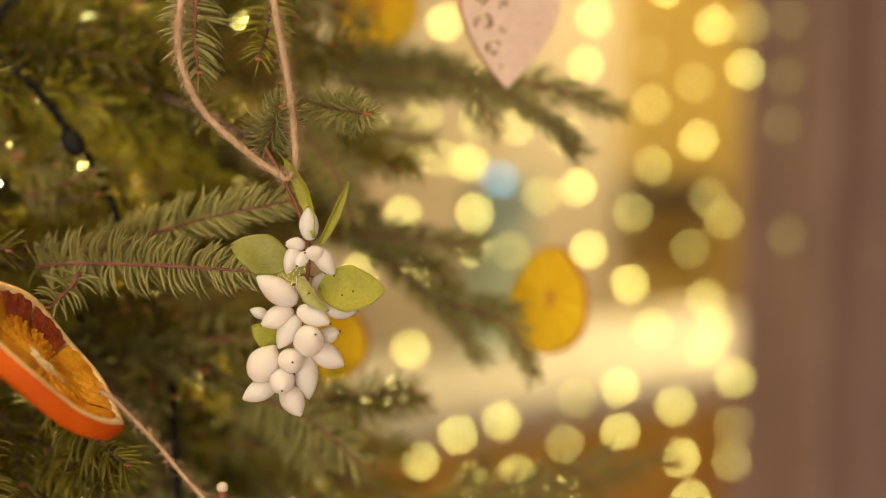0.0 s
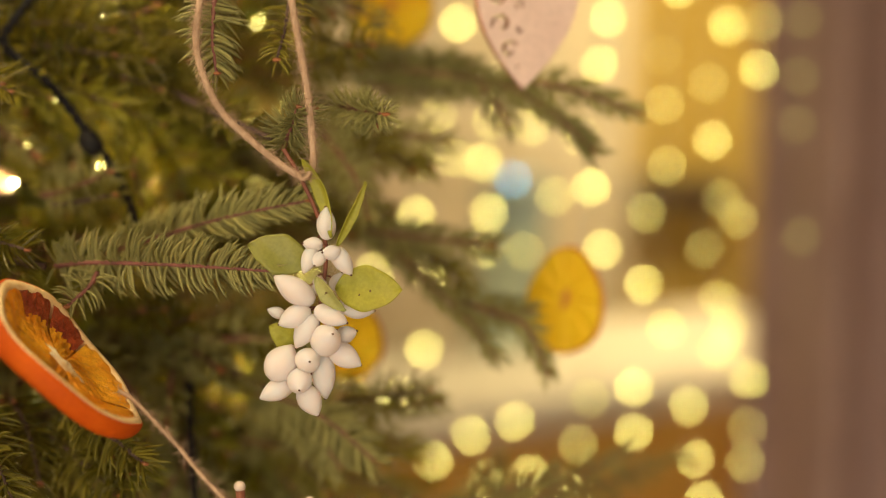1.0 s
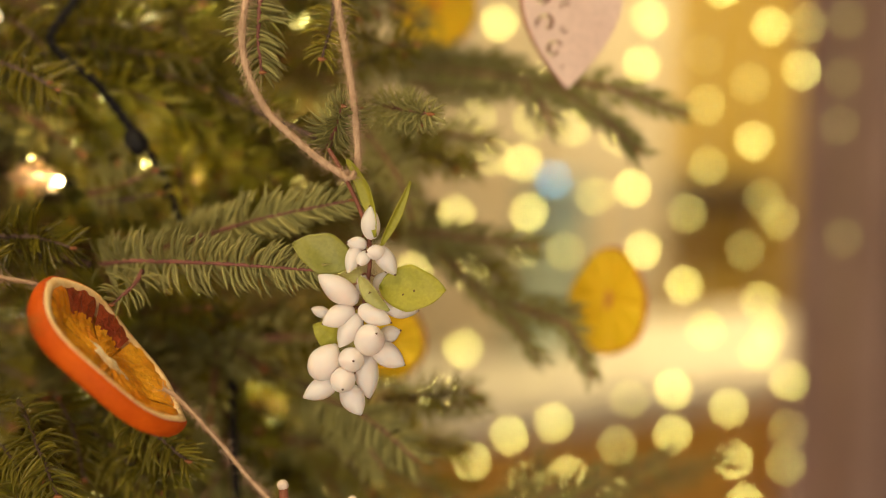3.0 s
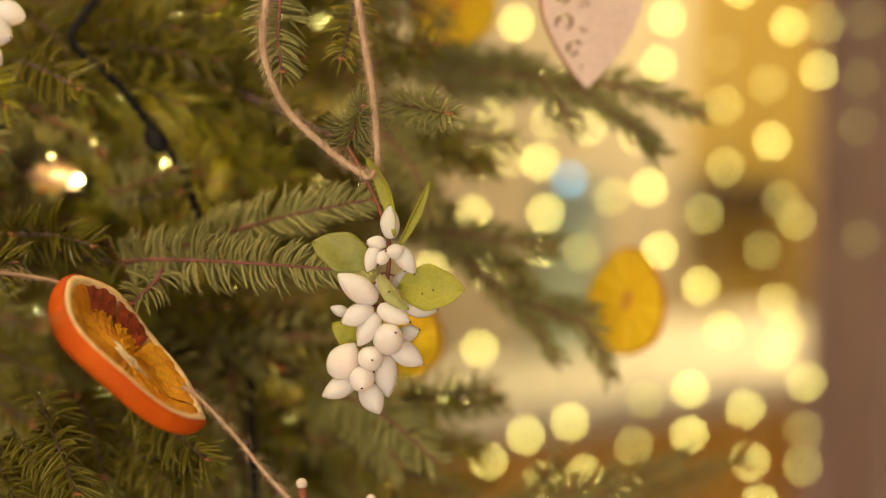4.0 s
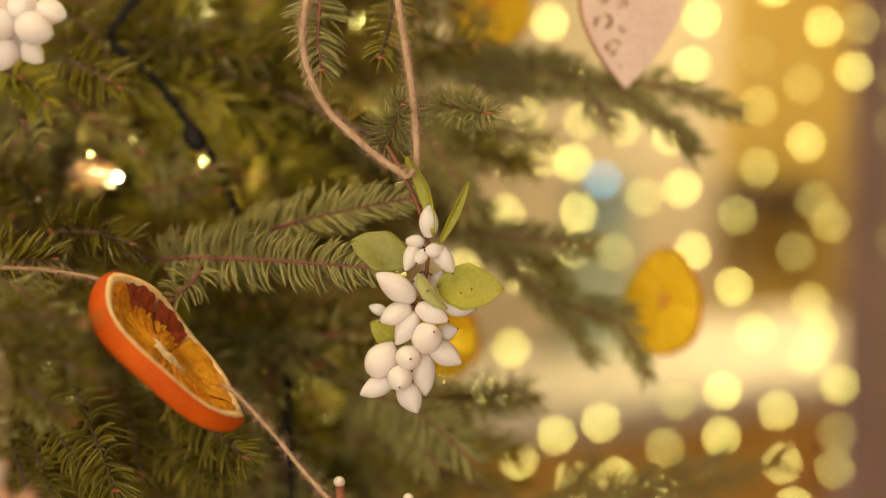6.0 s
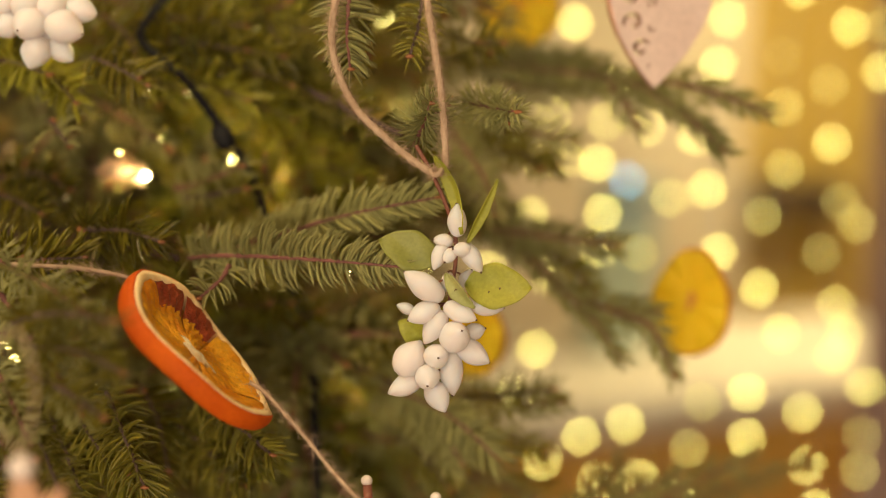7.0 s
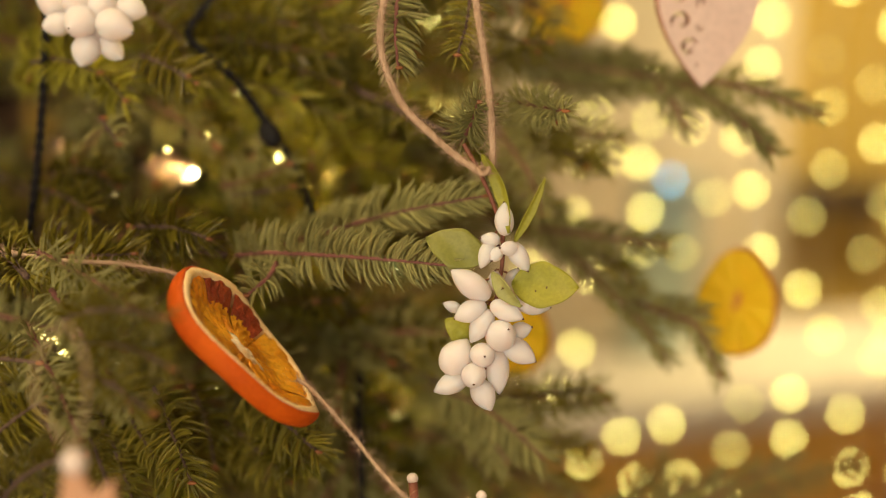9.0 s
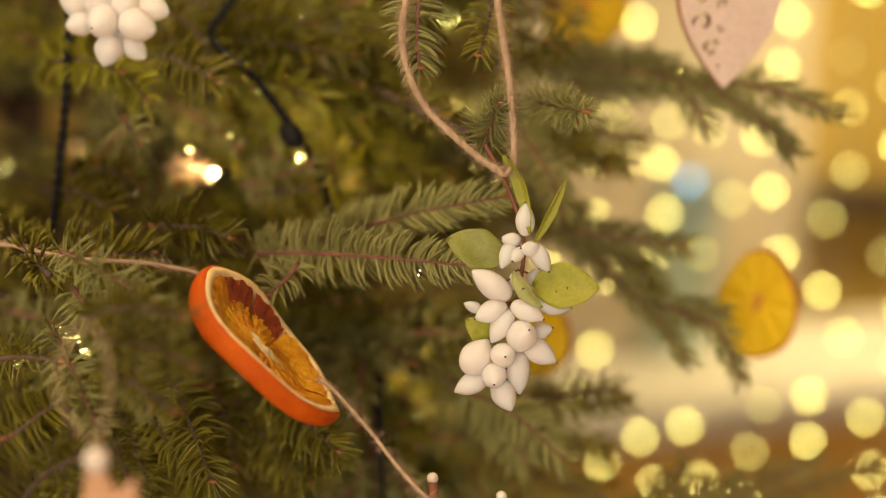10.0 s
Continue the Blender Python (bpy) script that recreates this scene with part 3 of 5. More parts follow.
rs = random.Random(7)
n_spray = 0
z = 1.02
while z < 1.86:
    for az in (-140, -105, -78, -52, -28):
        reach = max(0.25, 0.95 * (2.25 - z) / 1.2) * rs.uniform(0.8, 1.0)
        n_spray += limb(math.radians(az + rs.uniform(-9, 9)), z + rs.uniform(-0.03, 0.03), min(0.85, reach), rs.uniform(0.05, 0.4), rs, DENSE, 5)
    z += 0.115
for z in (0.45, 0.7, 0.95, 1.25, 1.55, 1.85, 2.02):
    for az in (25, 70, 115, 160, 205, 245, 290, 335):
        if z > 1.0 and az > 200:
            continue
        reach = max(0.16, min(0.85, 0.85 * (2.25 - z) / 1.2))
        n_spray += limb(math.radians(az + rs.uniform(-12, 12)), z, reach, rs.uniform(0.0, 0.25), rs, SPARSE, 2)
put("spray", SPARSE[0], tree, world_m=along((TRUNK.x, TRUNK.y, 2.05), (TRUNK.x, TRUNK.y, 2.3)))


for k in range(64):
    # tufts just behind the ornaments, each on a thin shoot from deeper in the tree
    r2 = random.Random(900 + k)
    bx, bz, by = r2.uniform(-0.29, -0.1), 1.31 + 0.28 * ((k * 0.618) % 1.0), r2.uniform(0.81, 0.93)
    az, lift = r2.uniform(-95, 5), r2.uniform(-30, 20)
    m = Matrix.Translation((bx, by, bz)) @ pose(0, 0, 0, r2.uniform(-40, 40), -lift, az)
    shoot = [(bx - 0.05, by + 0.05, bz - 0.01), (bx - 0.025, by + 0.025, bz), (bx, by, bz)]
    b = put("branch", Shape().add(*tube_data(shoot, [0.003, 0.0025, 0.0014], 6)).mesh("branch", [M_bark]), tree)
    put("tuft", r2.choice(TUFTS), b, world_m=m @ Matrix.Scale(r2.uniform(0.8, 1.15), 4))


def curved_needles(bases, tans, rads, lens, wids, lean0, lean1, flat=0.65):
    """Many needles at once: each a tapered four-sided blade that bends from lean0 at its foot to lean1 at its tip."""
    n, K = len(bases), 4
    side = np.cross(tans, rads)
    pos, rings = bases.copy(), []
    for k, w in enumerate((0.7, 1.0, 0.95, 0.7, 0.0)):
        a = lean0 + (lean1 - lean0) * k / K
        d = np.cos(a)[:, None] * tans + np.sin(a)[:, None] * rads
        up = np.cross(side, d)
        hw = (wids * w / 2)[:, None]
        if k < K:
            rings += [pos + side * hw * flat, pos + up * hw, pos - side * hw * flat, pos - up * hw]
            pos = pos + d * (lens / K)[:, None]
        else:
            rings.append(pos)
    v = np.stack(rings, axis=1).reshape(-1, 3)
    one = []
    for k in range(K - 1):
        for j in range(4):
            i = (j + 1) % 4
            one.append((4 * k + j, 4 * k + i, 4 * k + 4 + i, 4 * k + 4 + j))
    one += [(12 + j, 12 + (j + 1) % 4, 16) for j in range(4)]
    return v, [tuple(17 * q + i for i in f) for q in range(n) for f in one]


def spruce_twig(pts, seed, mat, face=(0, -1, 0), per_m=1500, n_len=0.0145, width=0.0013, stem_r=0.0011, lean=(88, 42), flat=0.65, bare=0.25,
                scales=0, name="twig", bark=None):
    """A twig through the given places, combed to both sides of the face that it turns to the room, with its bark, needles, bud scales and end bud."""
    r5 = np.random.RandomState(seed)
    path = smooth_path(pts, 0.003)
    n = len(path)
    length = np.linalg.norm(np.diff(path, axis=0), axis=1).sum()
    s = Shape()
    thick = np.linspace(stem_r * 1.25, stem_r * 0.6, n) * (1 + 0.18 * r5.uniform(-1, 1, n))
    s.add(*tube_data(path, thick, 6), 0)
    tan_all = np.gradient(path, axis=0)
    tan_all /= np.linalg.norm(tan_all, axis=1)[:, None]
    count = max(8, int(per_m * length))
    u = np.clip((np.arange(count) + r5.uniform(-0.6, 0.6, count)) / count, 0, 1)
    at_i = u * (n - 1)
    base = np.stack([np.interp(at_i, np.arange(n), path[:, k]) for k in range(3)], axis=1)
    tan = np.stack([np.interp(at_i, np.arange(n), tan_all[:, k]) for k in range(3)], axis=1)
    tan /= np.linalg.norm(tan, axis=1)[:, None]
    fr = np.asarray(face, dtype=float)[None, :] - tan * (tan @ np.asarray(face, dtype=float))[:, None]
    fr /= np.linalg.norm(fr, axis=1)[:, None]
    sd = np.cross(tan, fr)
    hand = np.where(np.arange(count) % 2 == 0, 1.0, -1.0)
    phi = hand * (bare * np.pi + (1 - bare) * np.pi * r5.uniform(0, 1, count) ** 1.3 - 0.5 * np.pi * bare * (r5.uniform(0, 1, count) < 0.12))
    rad = np.cos(phi)[:, None] * fr + np.sin(phi)[:, None] * sd
    lens = n_len * (0.72 + 0.28 * np.sin(np.pi * np.minimum(1, u * 0.95 + 0.12))) * r5.uniform(0.78, 1.1, count)
    tip_k = u ** 3
    lean0 = np.radians(lean[0] * (1 - 0.45 * tip_k) + r5.normal(0, 10, count))
    lean1 = np.radians(lean[1] * (1 - 0.55 * tip_k) + r5.normal(0, 13, count))
    s.add(*curved_needles(base + rad * stem_r * 0.6, tan, rad, lens, width * r5.uniform(0.8, 1.15, count), lean0, lean1, flat), 1)
    for k in range(scales // 2):
        # papery bud scales sitting on the bark
        i = r5.randint(0, n)
        v, f = ball_data(stem_r * 1.3, stem_r * 1.1, stem_r * 1.8, 5, 6, 0.5)
        off = r5.normal(0, 1, 3) * stem_r
        s.add(np.array(v) @ np.array(pose(0, 0, 0, *r5.uniform(0, 180, 3)))[:3, :3].T + path[i] + off, f, 2)
    v, f = ball_data(stem_r * 0.9, stem_r * 0.9, stem_r * 1.7, 5, 6, 0.6)
    s.add(np.array(v)[:, [2, 1, 0]] + path[-1], f, 2)
    return put(name, s.mesh(name, [bark or (M_bark if mat in (M_fir, M_needle_dark) else M_stem), mat, M_bud]), tree)


def fir_twig(pts, seed, mat, face=(0, -1, 0), per_m=750, n_len=0.021, width=0.0021, scales=5, lean=(66, 50), name="twig", bare=0.12):
    """A coarser twig with straight flat needles and rusty bud scales."""
    return spruce_twig(pts, seed, mat, face, per_m * 1.5, n_len, width * 1.1, 0.001, lean, 0.3, bare, scales, name, M_bark)


def hero_twig(points, seed, dark=False, per_m=1700, n_len=0.0155, width=0.0015, sag=0.06):
    """A single soft twig from its first to its last place, sagging between them."""
    base, tip = Vector(points[0]), Vector(points[-1])
    mid = base.lerp(tip, 0.55) + Vector((0, 0, sag * 0.25 * (tip - base).length))
    mat = M_needle_lit if dark is None else M_needle_dark if dark else M_needle
    return spruce_twig([base, mid, tip], seed, mat, per_m=per_m * 0.95, n_len=n_len, width=min(width, 0.0017), lean=(76, 44), bare=0.08)


def twig_branch(pts, r0=0.003, r1=0.0012):
    path = smooth_path(pts, 0.008)
    s = Shape().add(*tube_data(path, np.linspace(r0, r1, len(path)), 7))
    r3 = random.Random(int(abs(pts[0][0]) * 1e4) + len(path))
    for i in range(0, len(path) - 6, 5):
        a, b = Vector(path[i]), Vector(path[i + 5])
        add_twig(s, along(a, b), (b - a).length, r3, 1100, 0.017, 0.0018, 0.3, stem_r=r1, sag=0.0, lean=(60, 50), bud=False)
    return put("branch", s.mesh("branch", [M_bark, M_needle_dark, M_bud]), tree)


# the limb that the sharp twigs grow from
twig_branch([(-0.33, 0.86, 1.44), (-0.22, 0.74, 1.432), (-0.14, 0.672, 1.43)], 0.004, 0.0016)
# the sharp comb twigs behind the berries, the drooping one below them, and the tufts round the twine
spruce_twig([(-0.1373, 0.6800, 1.4290), (-0.1172, 0.6680, 1.4327), (-0.0781, 0.6560, 1.4343), (-0.0380, 0.6460, 1.4341)], 1, M_needle, per_m=2900, n_len=0.0165, width=0.0017, stem_r=0.001, bare=0.33)
spruce_twig([(-0.1250, 0.7200, 1.4289), (-0.0969, 0.7000, 1.4394), (-0.0659, 0.6850, 1.4503), (-0.0271, 0.6750, 1.4600)], 2, M_needle, per_m=2700, n_len=0.0175, width=0.0018, stem_r=0.001, lean=(62, 30), bare=0.3)
spruce_twig([(-0.1144, 0.6620, 1.4293), (-0.1161, 0.6520, 1.4244), (-0.1234, 0.6450, 1.4178)], 3, M_needle, per_m=1700, n_len=0.013, stem_r=0.001, bare=0.3)
spruce_twig([(-0.0646, 0.6700, 1.5523), (-0.0648, 0.6640, 1.5384), (-0.0646, 0.6600, 1.5270), (-0.0627, 0.6580, 1.5137)], 4, M_needle, per_m=2300, n_len=0.0165, width=0.0021, lean=(82, 55), bare=0.24)
spruce_twig([(-0.0370, 0.6680, 1.4824), (-0.0317, 0.6560, 1.4920), (-0.0280, 0.6450, 1.5012)], 5, M_needle, per_m=3800, n_len=0.0145, width=0.0015, lean=(80, 62), bare=0.05)
spruce_twig([(-0.0350, 0.6900, 1.4836), (-0.0299, 0.6720, 1.4934), (-0.0235, 0.6650, 1.4998)], 6, M_needle, per_m=2800, n_len=0.0135, width=0.0015, lean=(75, 55), bare=0.1)
spruce_twig([(-0.0165, 0.7000, 1.4990), (-0.0049, 0.6800, 1.4981), (0.0062, 0.6640, 1.4976)], 7, M_needle, per_m=3600, n_len=0.0135, width=0.0015, lean=(82, 60), bare=0.08)
spruce_twig([(-0.0033, 0.6900, 1.4988), (0.0017, 0.6760, 1.4920)], 8, M_needle, per_m=2600, n_len=0.012, width=0.0012, lean=(80, 60), bare=0.1)
spruce_twig([(-0.0362, 0.6900, 1.5486), (-0.0375, 0.6800, 1.5320), (-0.0400, 0.6720, 1.5191)], 9, M_needle_dark, per_m=1500, n_len=0.0145, bare=0.1)
spruce_twig([(-0.0370, 0.7700, 1.5292), (-0.0219, 0.7550, 1.5247), (-0.0052, 0.7450, 1.5246)], 10, M_needle_dark, per_m=1900, n_len=0.0165, scales=4, bare=0.05)
spruce_twig([(-0.0464, 0.7800, 1.5098), (-0.0282, 0.7650, 1.5173), (-0.0125, 0.7550, 1.5204)], 11, M_needle_dark, per_m=1900, n_len=0.0165, scales=4, bare=0.05)
spruce_twig([(-0.0374, 0.8000, 1.4838), (-0.0211, 0.7650, 1.4700), (-0.0115, 0.7500, 1.4581), (-0.0070, 0.7450, 1.4440)], 12, M_needle, per_m=1700, n_len=0.017, lean=(78, 48), bare=0.2)
spruce_twig([(-0.0219, 0.8200, 1.4769), (-0.0023, 0.7900, 1.4733), (0.0129, 0.7700, 1.4647)], 13, M_needle_dark, per_m=1700, n_len=0.016)
spruce_twig([(-0.0717, 0.7800, 1.3503), (-0.0443, 0.7350, 1.3576), (-0.0220, 0.7150, 1.3528), (-0.0002, 0.7050, 1.3375)], 14, M_needle, per_m=2900, n_len=0.0195, width=0.002, lean=(78, 45), bare=0.3)
spruce_twig([(-0.0421, 0.7500, 1.3500), (-0.0294, 0.7350, 1.3403), (-0.0180, 0.7300, 1.3266)], 15, M_needle, per_m=2500, n_len=0.018, width=0.002, lean=(78, 45), bare=0.3)
spruce_twig([(-0.0230, 0.7800, 1.3451), (0.0008, 0.7650, 1.3530), (0.0233, 0.7600, 1.3576)], 16, M_needle_dark, per_m=1500, n_len=0.0165)
spruce_twig([(-0.0661, 0.8000, 1.3244), (-0.0458, 0.7800, 1.3185), (-0.0274, 0.7700, 1.3014)], 17, M_needle_dark, per_m=1500, n_len=0.018)
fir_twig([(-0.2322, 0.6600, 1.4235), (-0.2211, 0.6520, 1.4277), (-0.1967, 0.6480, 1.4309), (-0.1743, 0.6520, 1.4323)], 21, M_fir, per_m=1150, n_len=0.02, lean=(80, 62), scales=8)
fir_twig([(-0.2233, 0.6700, 1.4256), (-0.1987, 0.6600, 1.4233), (-0.1808, 0.6600, 1.4254)], 22, M_needle_lit, per_m=900, n_len=0.02, lean=(82, 66))
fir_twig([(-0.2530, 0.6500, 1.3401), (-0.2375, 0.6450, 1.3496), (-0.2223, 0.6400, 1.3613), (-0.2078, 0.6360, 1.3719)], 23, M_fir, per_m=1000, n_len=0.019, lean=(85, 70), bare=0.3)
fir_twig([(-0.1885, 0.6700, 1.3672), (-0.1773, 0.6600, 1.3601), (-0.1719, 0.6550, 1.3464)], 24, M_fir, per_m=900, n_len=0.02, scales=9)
# near spruce twigs in darker fir green: weaker light put into their colour
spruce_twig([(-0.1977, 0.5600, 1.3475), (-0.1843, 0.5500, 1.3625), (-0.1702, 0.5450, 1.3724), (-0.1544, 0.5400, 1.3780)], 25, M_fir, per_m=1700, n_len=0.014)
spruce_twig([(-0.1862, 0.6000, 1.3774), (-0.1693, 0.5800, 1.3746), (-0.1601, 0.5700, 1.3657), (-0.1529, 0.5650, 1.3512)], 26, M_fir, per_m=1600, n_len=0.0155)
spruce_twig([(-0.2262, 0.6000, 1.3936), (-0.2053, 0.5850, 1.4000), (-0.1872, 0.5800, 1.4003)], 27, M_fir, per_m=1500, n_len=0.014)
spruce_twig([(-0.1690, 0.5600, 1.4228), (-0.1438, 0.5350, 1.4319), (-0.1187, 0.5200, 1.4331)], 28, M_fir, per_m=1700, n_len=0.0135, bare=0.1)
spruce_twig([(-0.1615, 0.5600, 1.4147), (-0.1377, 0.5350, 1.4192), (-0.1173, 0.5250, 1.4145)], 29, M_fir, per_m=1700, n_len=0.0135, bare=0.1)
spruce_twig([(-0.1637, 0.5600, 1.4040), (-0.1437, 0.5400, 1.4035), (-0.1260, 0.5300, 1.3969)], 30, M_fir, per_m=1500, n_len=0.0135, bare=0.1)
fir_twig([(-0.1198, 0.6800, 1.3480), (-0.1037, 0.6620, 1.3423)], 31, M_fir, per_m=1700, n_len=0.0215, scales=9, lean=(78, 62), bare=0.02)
fir_twig([(-0.1030, 0.7000, 1.3401), (-0.1057, 0.6700, 1.3391)], 32, M_needle_lit, per_m=900, n_len=0.0215, scales=6, lean=(60, 50))
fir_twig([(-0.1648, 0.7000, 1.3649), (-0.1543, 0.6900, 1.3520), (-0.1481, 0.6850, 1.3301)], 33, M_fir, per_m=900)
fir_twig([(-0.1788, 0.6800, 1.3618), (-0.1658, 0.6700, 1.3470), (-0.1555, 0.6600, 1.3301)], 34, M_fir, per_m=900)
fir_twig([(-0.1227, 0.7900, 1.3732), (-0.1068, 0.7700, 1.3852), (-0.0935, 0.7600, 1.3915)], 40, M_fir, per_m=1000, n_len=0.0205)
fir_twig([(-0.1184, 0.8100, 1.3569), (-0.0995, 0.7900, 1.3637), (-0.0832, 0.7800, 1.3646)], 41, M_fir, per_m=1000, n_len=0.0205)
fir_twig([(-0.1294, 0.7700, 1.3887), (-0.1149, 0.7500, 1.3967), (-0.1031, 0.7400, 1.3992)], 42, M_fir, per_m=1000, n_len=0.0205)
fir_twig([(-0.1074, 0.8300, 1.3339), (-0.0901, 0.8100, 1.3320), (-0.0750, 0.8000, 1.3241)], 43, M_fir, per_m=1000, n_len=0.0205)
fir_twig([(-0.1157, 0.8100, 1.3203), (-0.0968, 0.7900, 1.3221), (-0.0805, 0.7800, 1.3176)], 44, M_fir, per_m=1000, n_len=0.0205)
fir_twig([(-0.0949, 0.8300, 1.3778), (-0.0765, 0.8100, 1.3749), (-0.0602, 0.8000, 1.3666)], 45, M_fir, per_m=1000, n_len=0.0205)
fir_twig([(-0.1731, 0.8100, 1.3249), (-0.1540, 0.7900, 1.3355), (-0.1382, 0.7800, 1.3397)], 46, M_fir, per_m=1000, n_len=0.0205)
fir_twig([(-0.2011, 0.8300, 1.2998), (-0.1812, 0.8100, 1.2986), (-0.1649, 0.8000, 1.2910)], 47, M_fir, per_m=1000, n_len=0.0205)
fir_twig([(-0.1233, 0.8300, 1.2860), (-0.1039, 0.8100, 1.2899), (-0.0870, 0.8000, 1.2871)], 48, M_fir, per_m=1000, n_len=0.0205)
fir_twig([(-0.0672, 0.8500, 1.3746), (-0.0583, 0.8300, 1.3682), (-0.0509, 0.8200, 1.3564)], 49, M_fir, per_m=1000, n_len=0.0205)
fir_twig([(-0.2424, 0.7100, 1.5100), (-0.2235, 0.7000, 1.5121), (-0.2025, 0.6900, 1.5071)], 60, M_needle_lit, per_m=900, n_len=0.019, scales=9, lean=(86, 66))
fir_twig([(-0.2192, 0.7100, 1.5145), (-0.2048, 0.7000, 1.5062), (-0.1903, 0.6900, 1.4949)], 61, M_needle_lit, per_m=900, n_len=0.019, scales=5, lean=(70, 50))
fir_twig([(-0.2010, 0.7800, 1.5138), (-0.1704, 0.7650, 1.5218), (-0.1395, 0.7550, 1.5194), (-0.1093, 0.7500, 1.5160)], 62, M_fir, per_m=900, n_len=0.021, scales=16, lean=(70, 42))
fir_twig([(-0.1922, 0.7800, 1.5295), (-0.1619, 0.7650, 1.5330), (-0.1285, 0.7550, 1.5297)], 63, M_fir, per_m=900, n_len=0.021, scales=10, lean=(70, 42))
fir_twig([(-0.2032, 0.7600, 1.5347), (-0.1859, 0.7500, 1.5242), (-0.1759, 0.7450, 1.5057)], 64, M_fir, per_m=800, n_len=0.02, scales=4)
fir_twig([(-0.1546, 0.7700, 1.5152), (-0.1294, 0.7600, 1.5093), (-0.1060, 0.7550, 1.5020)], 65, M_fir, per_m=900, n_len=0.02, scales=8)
# needles round the lamps, the lamplight put into their colour
fir_twig([(-0.1905, 0.7650, 1.5060), (-0.1703, 0.7450, 1.5035), (-0.1536, 0.7350, 1.4987)], 70, M_needle_lit, per_m=600, n_len=0.024, width=0.0027, lean=(48, 30), scales=3)
fir_twig([(-0.1878, 0.7850, 1.4941), (-0.1646, 0.7650, 1.4933), (-0.1449, 0.7550, 1.4899)], 71, M_needle_lit, per_m=600, n_len=0.024, width=0.0027, lean=(48, 30), scales=3)
fir_twig([(-0.1644, 0.7750, 1.5023), (-0.1436, 0.7550, 1.4999), (-0.1259, 0.7450, 1.4951)], 72, M_needle_lit, per_m=600, n_len=0.024, width=0.0027, lean=(48, 30), scales=3)
fir_twig([(-0.1490, 0.7950, 1.4934), (-0.1269, 0.7750, 1.4905), (-0.1077, 0.7650, 1.4850)], 73, M_needle_lit, per_m=600, n_len=0.024, width=0.0027, lean=(48, 30), scales=3)
fir_twig([(-0.1815, 0.8050, 1.4846), (-0.1611, 0.7850, 1.4825), (-0.1440, 0.7750, 1.4776)], 74, M_needle_lit, per_m=600, n_len=0.024, width=0.0027, lean=(48, 30), scales=3)
fir_twig([(-0.1415, 0.8150, 1.4794), (-0.1223, 0.7950, 1.4796), (-0.1057, 0.7850, 1.4768)], 75, M_needle_lit, per_m=600, n_len=0.024, width=0.0027, lean=(48, 30), scales=3)
fir_twig([(-0.1272, 0.8050, 1.4703), (-0.1099, 0.7850, 1.4714), (-0.0951, 0.7750, 1.4694)], 76, M_needle_lit, per_m=600, n_len=0.024, width=0.0027, lean=(48, 30), scales=3)
fir_twig([(-0.1684, 0.8250, 1.4704), (-0.1512, 0.8050, 1.4706), (-0.1369, 0.7950, 1.4678)], 77, M_needle_lit, per_m=600, n_len=0.024, width=0.0027, lean=(48, 30), scales=3)
fir_twig([(-0.1173, 0.7600, 1.4462), (-0.1176, 0.7500, 1.4583), (-0.1178, 0.7450, 1.4697)], 80, M_needle_lit, per_m=1100, n_len=0.018, lean=(60, 40))
spruce_twig([(-0.1631, 0.7500, 1.4511), (-0.1451, 0.7350, 1.4566), (-0.1237, 0.7250, 1.4658)], 81, M_needle, per_m=1600, n_len=0.016, lean=(75, 55))
spruce_twig([(-0.1547, 0.7400, 1.4483), (-0.1383, 0.7300, 1.4515), (-0.1208, 0.7200, 1.4559)], 82, M_needle_dark, per_m=1600, n_len=0.016, lean=(75, 55))
fir_twig([(-0.2063, 0.7000, 1.4870), (-0.1953, 0.6950, 1.4749)], 83, M_needle, per_m=250, n_len=0.02, scales=2)
fir_twig([(-0.2460, 0.7200, 1.4510), (-0.2281, 0.7100, 1.4487), (-0.2107, 0.7000, 1.4435)], 84, M_fir, per_m=1000, n_len=0.019)
fir_twig([(-0.2455, 0.7400, 1.4544), (-0.2264, 0.7350, 1.4584), (-0.2076, 0.7300, 1.4514)], 85, M_fir, per_m=800, n_len=0.019)
fir_twig([(-0.1862, 0.7000, 1.5148), (-0.1721, 0.6950, 1.5103), (-0.1582, 0.6900, 1.5034)], 86, M_fir, per_m=1000, n_len=0.02)
fir_twig([(-0.1864, 0.6800, 1.4398), (-0.1632, 0.6700, 1.4417), (-0.1447, 0.6650, 1.4380)], 88, M_fir, per_m=1000, n_len=0.02)
fir_twig([(-0.1241, 0.8000, 1.4505), (-0.0988, 0.7900, 1.4606), (-0.0772, 0.7800, 1.4564)], 89, M_needle_lit, per_m=800, n_len=0.022, width=0.0024, lean=(50, 35))
# the shoot behind the twine loop
twig_branch([(-0.2, 0.9, 1.53), (-0.1, 0.76, 1.5), (-0.045, 0.69, 1.485)])
# the soft branches that reach into the open room
spruce_twig([(-0.0803, 0.9500, 1.5102), (-0.0196, 0.8700, 1.5109), (0.0187, 0.8300, 1.5098), (0.0535, 0.8000, 1.5059), (0.0784, 0.7850, 1.4941), (0.1009, 0.7750, 1.4753)], 110, M_needle, per_m=2300, n_len=0.0165, width=0.0016, lean=(70, 40), bare=0.2)
spruce_twig([(-0.0268, 0.8800, 1.5161), (0.0060, 0.8500, 1.5149), (0.0376, 0.8300, 1.5149)], 111, M_needle, per_m=2000, n_len=0.017, width=0.0016, lean=(68, 40))
